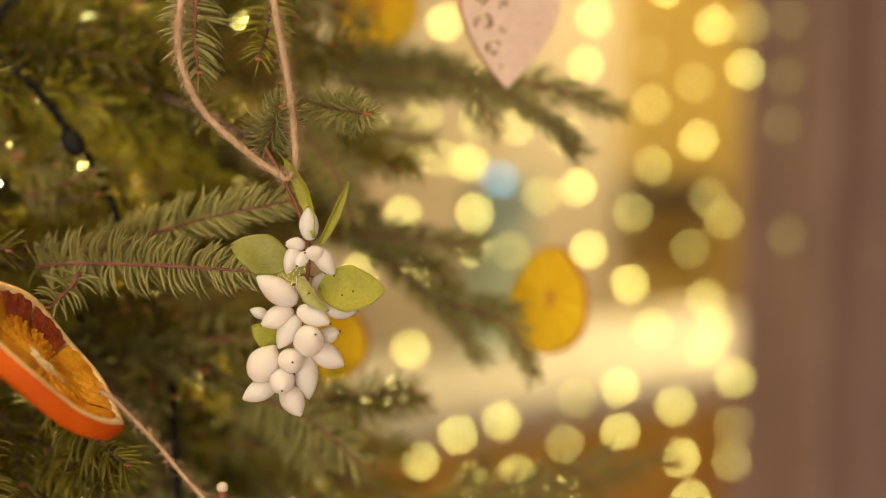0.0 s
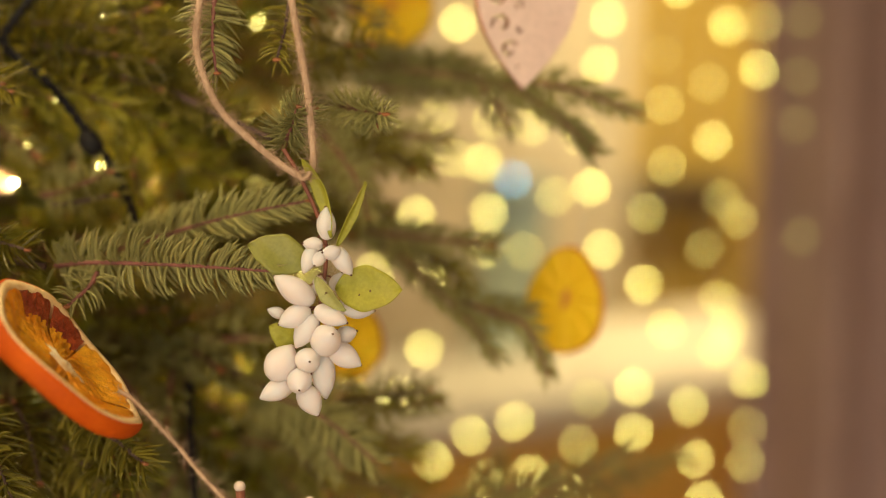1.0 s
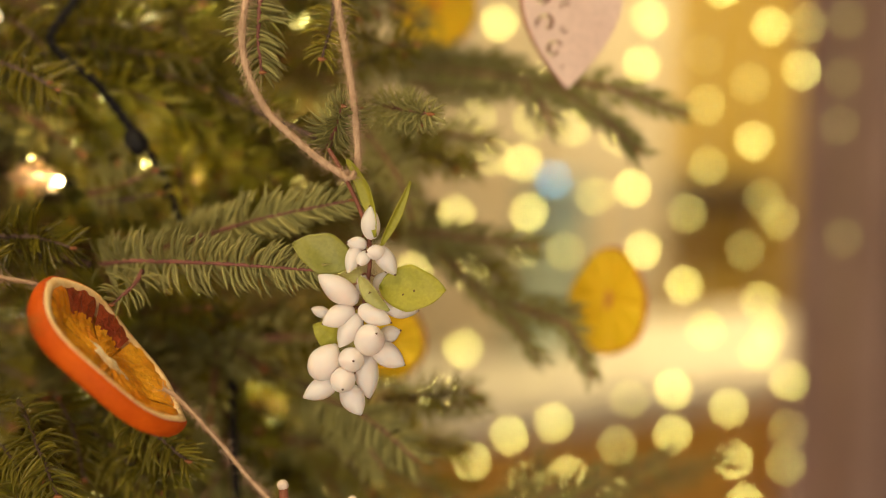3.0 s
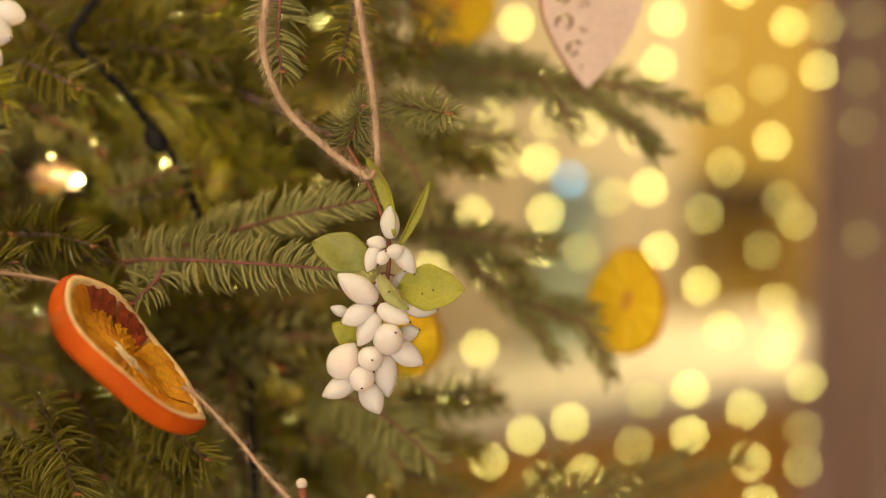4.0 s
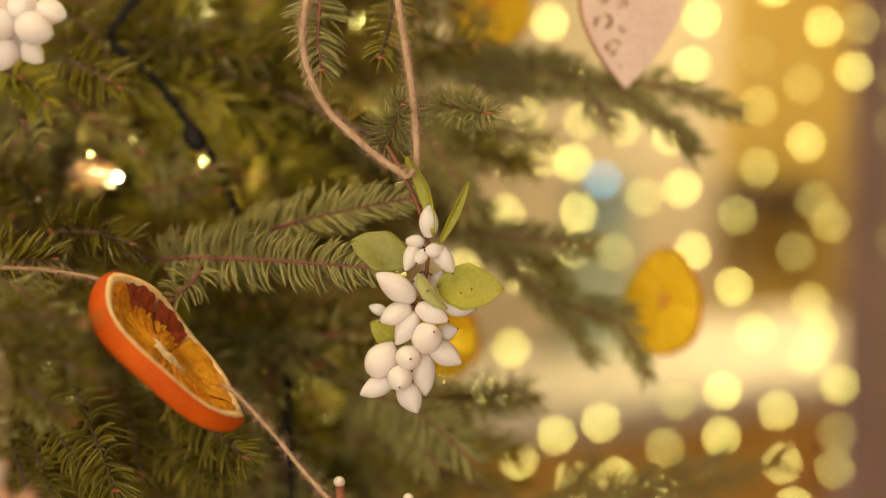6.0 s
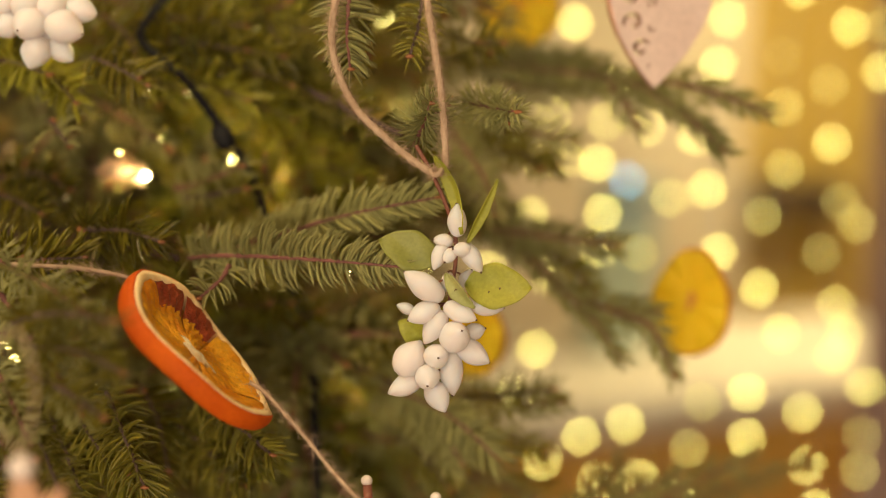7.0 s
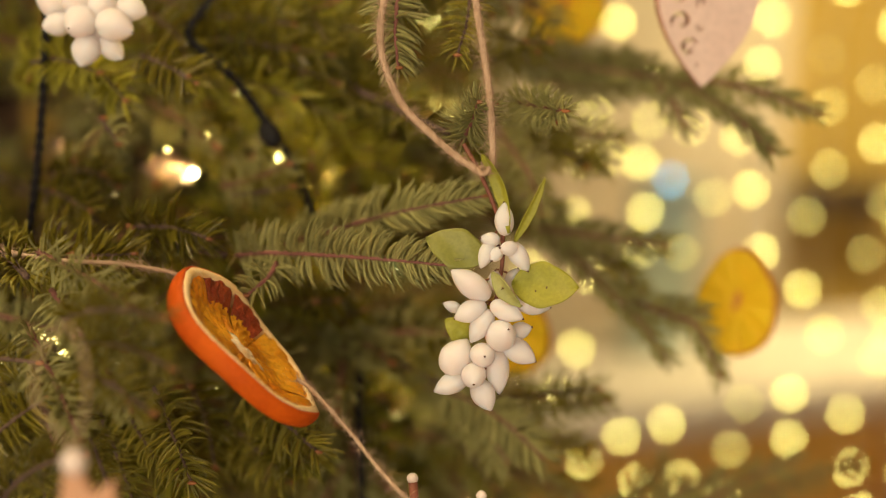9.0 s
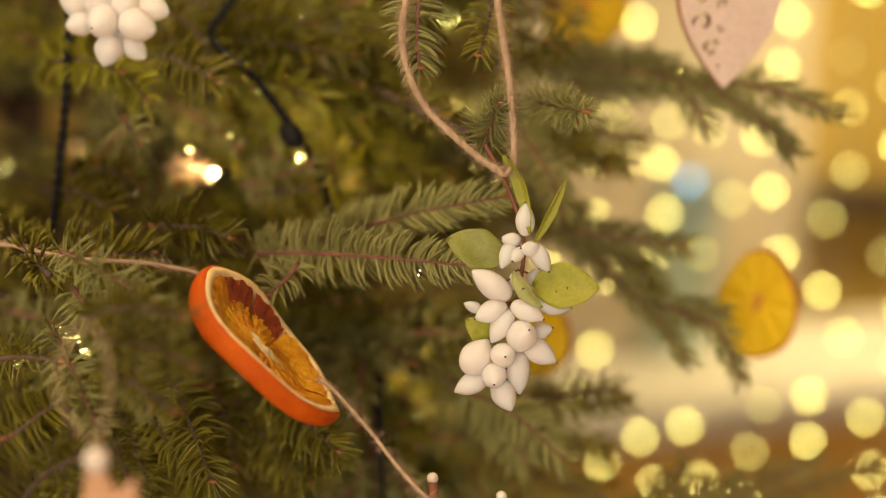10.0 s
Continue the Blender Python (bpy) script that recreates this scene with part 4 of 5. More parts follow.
spruce_twig([(-0.0187, 0.8600, 1.5014), (0.0127, 0.8400, 1.4999), (0.0452, 0.8200, 1.5038)], 112, M_needle, per_m=2000, n_len=0.017, width=0.0016, lean=(68, 40))
spruce_twig([(0.0422, 0.8100, 1.5075), (0.0524, 0.8000, 1.4969), (0.0602, 0.7900, 1.4842)], 113, M_needle, per_m=1900, n_len=0.0155, lean=(60, 35))
spruce_twig([(0.0565, 0.8100, 1.5056), (0.0755, 0.7900, 1.5062), (0.0945, 0.7850, 1.5027), (0.1228, 0.7850, 1.4929)], 114, M_needle, per_m=2000, n_len=0.0145, lean=(58, 34))
spruce_twig([(-0.0153, 0.8200, 1.4797), (0.0033, 0.8000, 1.4801), (0.0292, 0.7850, 1.4776)], 115, M_needle, per_m=2000, n_len=0.0165, lean=(65, 40))
spruce_twig([(-0.0222, 0.8000, 1.4695), (0.0015, 0.7850, 1.4699), (0.0214, 0.7800, 1.4653)], 116, M_needle_dark, per_m=2000, n_len=0.016, lean=(65, 40))
spruce_twig([(-0.0485, 0.8600, 1.4295), (-0.0165, 0.8100, 1.4293), (0.0164, 0.7900, 1.4287), (0.0524, 0.7750, 1.4274)], 117, M_needle, per_m=2100, n_len=0.0165, lean=(68, 38))
spruce_twig([(-0.0563, 0.9000, 1.4374), (-0.0211, 0.8300, 1.4304), (0.0047, 0.8000, 1.4182), (0.0246, 0.7850, 1.4028), (0.0405, 0.7750, 1.3906), (0.0553, 0.7700, 1.3720)], 118, M_needle, per_m=2300, n_len=0.015, lean=(58, 32), bare=0.15)
spruce_twig([(0.0328, 0.7900, 1.3975), (0.0541, 0.7750, 1.3936), (0.0692, 0.7650, 1.3893), (0.0806, 0.7570, 1.3674)], 119, M_needle, per_m=2200, n_len=0.014, lean=(58, 32), bare=0.15)
spruce_twig([(-0.0017, 0.8100, 1.4224), (0.0250, 0.8000, 1.4153), (0.0413, 0.7900, 1.4007)], 120, M_needle_dark, per_m=1900, n_len=0.0155, lean=(60, 35))
spruce_twig([(0.0457, 0.7900, 1.3951), (0.0597, 0.7800, 1.3951), (0.0734, 0.7750, 1.3954)], 121, M_needle, per_m=1900, n_len=0.013, lean=(58, 32))
spruce_twig([(-0.0344, 0.8400, 1.4477), (-0.0175, 0.8200, 1.4413), (0.0014, 0.8000, 1.4384)], 122, M_needle_dark, per_m=1900, n_len=0.017)
spruce_twig([(-0.0367, 0.8200, 1.3407), (-0.0104, 0.7900, 1.3446), (0.0077, 0.7750, 1.3462), (0.0276, 0.7650, 1.3504)], 123, M_needle, per_m=1900, n_len=0.0155, lean=(65, 40))
spruce_twig([(-0.0321, 0.8400, 1.3137), (-0.0060, 0.8200, 1.3172), (0.0186, 0.8100, 1.3117)], 124, M_needle_dark, per_m=1600, n_len=0.017)
# the low shoots
twig_branch([(-0.25, 0.9, 1.37), (-0.12, 0.8, 1.37), (-0.05, 0.74, 1.36)])
twig_branch([(-0.2, 1.0, 1.2), (-0.05, 0.86, 1.24), (0.073, 0.85, 1.262)])
hero_twig([(0.06, 0.85, 1.26), (0.132, 0.86, 1.302)], 20, per_m=1500)
hero_twig([(0.08, 0.87, 1.262), (0.168, 0.9, 1.286)], 21, per_m=1300)
hero_twig([(-0.01, 0.84, 1.25), (0.088, 0.8, 1.305)], 22, per_m=1500)
hero_twig([(0.03, 0.86, 1.255), (0.06, 0.84, 1.3)], 23, per_m=1500)
# the left side: coarse dark needles round the garland, and drooping twigs
twig_branch([(-0.42, 0.9, 1.45), (-0.3, 0.75, 1.43), (-0.23, 0.67, 1.428)])
twig_branch([(-0.4, 0.86, 1.42), (-0.3, 0.74, 1.4), (-0.2, 0.67, 1.392)])
hero_twig([(-0.27, 0.7, 1.395), (-0.181, 0.66, 1.388)], 32, dark=False, per_m=1800)
hero_twig([(-0.26, 0.69, 1.39), (-0.238, 0.67, 1.332)], 33, dark=True, per_m=1700, n_len=0.016)
hero_twig([(-0.24, 0.69, 1.385), (-0.205, 0.645, 1.335)], 34, per_m=1700)
hero_twig([(-0.21, 0.68, 1.385), (-0.155, 0.63, 1.345)], 35, dark=True, per_m=1700)
twig_branch([(-0.3, 0.75, 1.44), (-0.2, 0.6, 1.43)], 0.0025, 0.0014)
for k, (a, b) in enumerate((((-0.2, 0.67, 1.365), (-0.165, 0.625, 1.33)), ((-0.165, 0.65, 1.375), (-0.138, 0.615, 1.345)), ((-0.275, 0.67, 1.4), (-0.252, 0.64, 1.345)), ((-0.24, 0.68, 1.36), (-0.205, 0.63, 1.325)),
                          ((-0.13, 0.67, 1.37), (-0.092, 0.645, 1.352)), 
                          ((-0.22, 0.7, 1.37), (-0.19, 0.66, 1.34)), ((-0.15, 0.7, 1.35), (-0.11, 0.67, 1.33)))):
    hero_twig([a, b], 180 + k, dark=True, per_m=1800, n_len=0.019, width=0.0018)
for k, (a, b) in enumerate((((-0.195, 0.6, 1.44), (-0.132, 0.55, 1.425)), ((-0.19, 0.6, 1.425), (-0.14, 0.55, 1.392)), ((-0.2, 0.6, 1.41), (-0.16, 0.55, 1.38)))):
    hero_twig([a, b], 195 + k, per_m=1700, n_len=0.014)
for k in range(14):
    r2 = random.Random(1200 + k)
    bx, bz, by = r2.uniform(-0.12, -0.065), r2.uniform(1.235, 1.33), r2.uniform(0.86, 0.98)
    b = put("branch", Shape().add(*tube_data([(bx - 0.06, by + 0.06, bz - 0.01), (bx - 0.03, by + 0.03, bz), (bx, by, bz)], [0.003, 0.0025, 0.0014], 6)).mesh("branch", [M_bark]), tree)
    put("tuft", r2.choice(TUFTS), b, world_m=Matrix.Translation((bx, by, bz)) @ pose(0, 0, 0, r2.uniform(-40, 40), r2.uniform(-15, 25), r2.uniform(-90, 10)))
for k, (a, b) in enumerate((((-0.175, 0.8, 1.535), (-0.125, 0.765, 1.516)), ((-0.14, 0.8, 1.54), (-0.095, 0.765, 1.516)), ((-0.21, 0.79, 1.5), (-0.175, 0.765, 1.49)), ((-0.11, 0.765, 1.53), (-0.08, 0.735, 1.525)), ((-0.16, 0.8, 1.55), (-0.12, 0.77, 1.538)))):
    hero_twig([a, b], 250 + k, dark=True, per_m=1800, n_len=0.017)
# twigs whose brighter needle colour stands for lamplight
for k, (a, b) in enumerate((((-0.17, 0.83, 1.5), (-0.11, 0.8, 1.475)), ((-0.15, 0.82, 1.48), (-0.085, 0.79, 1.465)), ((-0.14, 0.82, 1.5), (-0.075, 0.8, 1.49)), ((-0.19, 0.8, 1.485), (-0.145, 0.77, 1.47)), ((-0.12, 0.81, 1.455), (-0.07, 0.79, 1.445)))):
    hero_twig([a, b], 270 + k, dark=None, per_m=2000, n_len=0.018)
hero_twig([(-0.14, 0.79, 1.55), (-0.11, 0.75, 1.52)], 37, dark=True, per_m=2000, n_len=0.018)
hero_twig([(-0.17, 0.78, 1.53), (-0.1, 0.77, 1.515)], 38, dark=True, per_m=2000, n_len=0.018)
hero_twig([(-0.19, 0.8, 1.47), (-0.13, 0.76, 1.44)], 39, dark=True, per_m=2000, n_len=0.018)


# ---- twine ----
def twine(s, pts, r, seed, hairs=900, strands=4, pitch=0.021, fuzz=0.0034):
    """Twisted jute through the given places, with stray fibres, added to the shape s."""
    rs = random.Random(seed)
    p = smooth_path(pts, 0.0009)
    n = len(p)
    length = np.linalg.norm(np.diff(p, axis=0), axis=1).sum()
    tan = np.gradient(p, axis=0)
    tan /= np.linalg.norm(tan, axis=1)[:, None]
    ref = np.array([0, 1.0, 0])
    u = np.cross(tan, ref)
    u /= np.linalg.norm(u, axis=1)[:, None]
    w = np.cross(tan, u)
    ph = np.linspace(0, length / pitch * 2 * np.pi, n)
    for k in range(strands):
        a = ph + 2 * np.pi * k / strands
        wob = 1 + 0.12 * np.sin(ph * 0.37 + k)
        c = p + (np.cos(a) * r * 0.3 * wob)[:, None] * u + (np.sin(a) * r * 0.3 * wob)[:, None] * w
        s.add(*tube_data(c, r * 0.7 * (1 + 0.1 * np.sin(ph * 0.61 + 2 * k)), 6))
    for _ in range(int(hairs * length)):
        i = rs.randrange(n)
        a = rs.uniform(0, 2 * math.pi)
        rad = math.cos(a) * u[i] + math.sin(a) * w[i]
        d = rad * rs.uniform(0.3, 1.0) + tan[i] * rs.uniform(-1, 1)
        d /= np.linalg.norm(d)
        b = np.array([rs.gauss(0, 1) for _ in range(3)])
        ln = fuzz * rs.uniform(0.3, 1.2)
        q = [p[i] + rad * r * 0.8, p[i] + rad * r * 0.8 + d * ln * 0.5, p[i] + rad * r * 0.8 + d * ln + b * ln * 0.45]
        s.add(*tube_data(q, [0.00009, 0.00007, 0.00003], 3, False))
    return s


def rope_thing(name, paths, r, seed, label, category, hairs=900):
    ob = thing(name, paths[0][0], label, category)
    for k, pts in enumerate(paths):
        put("strand", twine(Shape(), pts, r, seed + k, hairs).mesh("strand", [M_jute]), ob)
    return ob


loop = rope_thing("twine_loop", [
    [(-0.045, 0.66, 1.6), (-0.062, 0.648, 1.566), (-0.066, 0.64, 1.541), (-0.067, 0.64, 1.521), (-0.059, 0.64, 1.501), (-0.046, 0.64, 1.488), (-0.034, 0.64, 1.4785), (-0.026, 0.64, 1.4735)],
    [(-0.045, 0.66, 1.6), (-0.035, 0.65, 1.57), (-0.03, 0.645, 1.542), (-0.0268, 0.645, 1.524), (-0.0232, 0.644, 1.502), (-0.0212, 0.642, 1.479), (-0.0235, 0.641, 1.4725)]],
    0.00145, 5, "brown jute twine loop holding the white berries", "twine", 11000)
knot = twine(Shape(), [(-0.0272, 0.6385, 1.4752), (-0.025, 0.6372, 1.473), (-0.0228, 0.6385, 1.474), (-0.0232, 0.6415, 1.4758), (-0.0262, 0.6418, 1.4745)], 0.0009, 9, 9000)
put("knot", knot.mesh("knot", [M_jute]), loop)
twig_branch([(-0.2, 0.9, 1.64), (-0.1, 0.74, 1.615), (-0.04, 0.655, 1.598), (0.0, 0.62, 1.59)], 0.004, 0.002)

rope_thing("garland_twine", [
    [(-0.3, 0.68, 1.436), (-0.24, 0.64, 1.4355), (-0.198, 0.62, 1.434), (-0.17, 0.619, 1.4335), (-0.147, 0.618, 1.431), (-0.142, 0.617, 1.428)],
    [(-0.094, 0.612, 1.3915), (-0.087, 0.611, 1.387), (-0.071, 0.61, 1.3705), (-0.06, 0.605, 1.3595), (-0.046, 0.6, 1.348), (-0.03, 0.605, 1.335), (0.0, 0.64, 1.32)]],
    0.0008, 20, "thin jute garland twine threaded through a dried orange slice", "twine", 6500)


# ---- the white berries ----
def berry_data(r, h, seed):
    """A snowberry along z: full at its foot, drawn out to a small beak at the tip, slightly lopsided."""
    rows, sides = 20, 20
    v, f = [(0, 0, -h)], []
    for i in range(1, rows + 1):
        k = i / rows
        z = -1 + 2.16 * k
        w = math.sqrt(max(0.0, 1 - z * z)) if z < 0 else max(0.0, 1 - (z / 1.16) ** 1.75) ** 0.8
        if z > 0.9:
            w = max(w, 0.13 * (1.0 - 0.35 * (z - 0.9) / 0.26))
        for j in range(sides):
            b = 2 * math.pi * j / sides
            g = 1 + 0.025 * math.sin(2 * b + seed) + 0.018 * math.sin(3 * b + 2 * seed + 3 * z)
            v.append((r * w * g * math.cos(b) + 0.06 * r * math.sin(seed) * z * z, r * w * g * math.sin(b), h * z))
    for j in range(sides):
        k = (j + 1) % sides
        f.append((0, 1 + k, 1 + j))
        for i in range(rows - 1):
            f.append((1 + i * sides + j, 1 + i * sides + k, 1 + (i + 1) * sides + k, 1 + (i + 1) * sides + j))
    f.append(tuple(1 + (rows - 1) * sides + j for j in range(sides)))
    return v, f


def berry(parent, x, z, y, length, width, angle, toward, mat=M_berry):
    """x, z: place; y: depth; angle: the tip's direction, 0 right and 90 up; toward: degrees by which it points at the viewer."""
    a, b = radians(angle), radians(toward)
    d = Vector((math.cos(a) * math.cos(b), -math.sin(b), math.sin(a) * math.cos(b)))
    q = d.to_track_quat("Z", "Y").to_matrix().to_4x4()
    m = Matrix.Translation((x, y, z)) @ q
    s = Shape().add(*berry_data(width / 2, length / 2, int(abs(x * 7e4 + z * 3e4)) % 97))
    ob = put("berry", s.mesh("berry", [mat]), parent, world_m=m)
    e = Shape().add(*ball_data(0.00055, 0.0005, 0.0005, 5, 7))
    put("eye", e.mesh("eye", [M_berry_eye]), ob, world_m=m @ pose(0, 0, length / 2 * 1.14))
    return ob


def leaf(parent, base, tip, width, mat, face=(0, -1, 0.2), cup=0.15, arch=0.1, spots=0):
    """A blade from base to tip with a sunk midrib, gently cupped."""
    base, tip = Vector(base), Vector(tip)
    L = (tip - base).length
    x = (tip - base).normalized()
    n = Vector(face)
    n = (n - x * n.dot(x)).normalized()
    y = n.cross(x)
    m = Matrix((x, y, n)).transposed().to_4x4()
    m.translation = base
    nu, nv = 18, 10
    v, f = [], []
    for i in range(nu + 1):
        u = i / nu
        half = width / 2 * max(0.02, math.sin(math.pi * u ** 0.85) ** 0.75)
        for j in range(nv + 1):
            w = 2 * j / nv - 1
            vein = 0.00012 * math.cos(24 * (u - 0.25 * abs(w)))
            v.append((u * L, w * half * (1 + 0.03 * math.sin(17 * u)), cup * width * (abs(w) ** 1.4) * 0.5 + arch * L * math.sin(math.pi * u) + vein + 0.03 * width * math.sin(9 * u + 3 * w)))
    for i in range(nu):
        for j in range(nv):
            a = i * (nv + 1) + j
            f.append((a, a + nv + 1, a + nv + 2, a + 1))
    ob = put("leaf", Shape().add(v, f).mesh("leaf", [mat]), parent, world_m=m)
    ob.modifiers.new("thickness", "SOLIDIFY").thickness = 0.00028
    rs = random.Random(int(abs(base.x) * 1e5))
    for k in range(spots):
        u, w = rs.uniform(0.35, 0.85), rs.uniform(-0.5, 0.5)
        c = m @ Vector((u * L, w * width / 2 * 0.8, cup * width * abs(w) ** 1.4 * 0.5 + arch * L * math.sin(math.pi * u) + 0.00025))
        r = rs.uniform(0.0002, 0.0006)
        sp = Shape().add(*ball_data(r * 1.6, r, 0.00022, 4, 7))
        mm = m.copy()
        mm.translation = c
        put("blight_spot", sp.mesh("blight_spot", [M_leaf_spot]), ob, world_m=mm @ pose(0, 0, 0, 0, 0, rs.uniform(0, 180)))
    return ob


SX, SY, SZ, MM = -0.019, 0.64, 1.422, 0.0001177
sprig = thing("snowberry_sprig", (-0.024, 0.64, 1.474), "sprig of white snowberries with yellow green leaves on jute twine", "berries")


def sp(cx, cy, dy=0.0):
    return (SX + (cx - 400) * MM, SY + dy * 0.001, SZ - (cy - 550) * MM)


def stem(pts, r):
    put("stem", Shape().add(*tube_data(smooth_path([sp(*p) for p in pts], 0.001), r, 7)).mesh("stem", [M_sprig_stem]), sprig)


stem([(280, 20, 2), (330, 100, 1), (385, 210, 0), (420, 320, 2), (424, 420, 2), (410, 520, 3), (400, 600, 3), (380, 760, 3)], 0.0009)
TOPS = [(428, 275, 0, 95, 62, 92, 5), (385, 342, -1, 62, 46, 170, 30), (372, 388, -2, 86, 52, 250, 15), (408, 388, -4, 56, 44, 235, 50), (452, 366, -4, 66, 50, 170, 45), (482, 392, -2, 96, 62, 305, 15)]
MIDS = [(325, 502, -2, 138, 84, 143, 15), (327, 590, -3, 100, 74, 205, 20), (444, 582, -4, 104, 66, 340, 15), (530, 556, 0, 104, 80, 350, 10), (362, 636, -3, 108, 74, 240, 15), (402, 490, 3, 70, 52, 90, 30), (254, 592, 5, 56, 40, 160, 0), (460, 478, 5, 60, 46, 60, 10)]
LOWS = [(432, 668, -5, 124, 100, 50, 55), (494, 660, 3, 64, 56, 20, 10), (490, 726, -1, 108, 78, 333, 12), (371, 737, -6, 92, 82, 30, 75), (275, 758, -3, 116, 106, 60, -10), (343, 808, -7, 90, 82, 290, 70), (266, 846, -4, 104, 74, 205, 15), (420, 795, -1, 130, 78, 275, 10), (376, 876, -5, 100, 80, 305, 25)]
for group_rows in (TOPS, MIDS, LOWS):
    for cx, cy, dy, ln, wd, ang, tow in group_rows:
        x, y, z = sp(cx, cy, dy)
        berry(sprig, x, z, y, ln * MM * 1.15, wd * MM * 1.06, ang, tow)
        ex, ey, ez = sp(405, cy - 30, 2)
        put("stalk", Shape().add(*tube_data([(x, y + 0.001, z), ((x + ex) / 2, y + 0.002, (z + ez) / 2), (ex, ey, ez)], 0.0004, 5)).mesh("stalk", [M_sprig_stem]), sprig)
leaf(sprig, sp(462, 490, -1), sp(692, 492, -4), 158 * MM, M_leaf, (0.1, -1, 0.25), 0.12, 0.06, 3)
leaf(sprig, sp(362, 415, 3), sp(156, 350, 3), 140 * MM, M_leaf_dark, (-0.2, -1, 0.35), 0.12, 0.05)
leaf(sprig, sp(330, 690, 3), sp(232, 628, 1), 90 * MM, M_leaf, (-0.3, -1, 0.1), 0.2, 0.1)
leaf(sprig, sp(400, 445, -5), sp(502, 560, -6), 62 * MM, M_leaf_pale, (-0.4, -1, -0.3), 0.4, 0.12, 2)
leaf(sprig, sp(352, 50, -1), sp(452, 312, -4), 52 * MM, M_leaf, (-0.6, -1, 0.1), 0.5, -0.12)
leaf(sprig, sp(462, 346, -1), sp(562, 122, -2), 34 * MM, M_leaf, (0.6, -1, 0.0), 0.6, 0.05)

# the second cluster, higher on the tree
cluster = thing("snowberry_sprig", (-0.2, 0.675, 1.55), "cluster of round white snowberries on a fir twig", "berries")
CLUSTER = [(-0.2139, 1.5285, 0, 12, 10, 200, 30), (-0.2017, 1.5292, -6, 14, 13, 230, 65), (-0.1872, 1.5284, -5, 17, 13, 342, 18), (-0.1996, 1.5175, -5, 13.5, 11, 258, 25), (-0.1899, 1.5184, -1, 12.5, 8.5, 322, 10), (-0.1816, 1.5355, 0, 13.5, 10, 345, 10), (-0.2047, 1.5376, -1, 15, 12, 100, 30), (-0.2165, 1.5372, 1, 13, 11, 160, 20), (-0.1925, 1.5364, -2, 13, 12, 60, 40), (-0.1974, 1.5238, 3, 12, 10, 280, 20)]
for x, z, dy, ln, wd, ang, tow in CLUSTER:
    berry(cluster, x, z, 0.672 + dy * 0.001, ln * 0.00104, wd * 0.00114, ang, tow)
put("stem", Shape().add(*tube_data(smooth_path([(-0.193, 0.68, 1.6), (-0.196, 0.678, 1.56), (-0.195, 0.676, 1.53)], 0.002), 0.001, 7)).mesh("stem", [M_sprig_stem]), cluster)


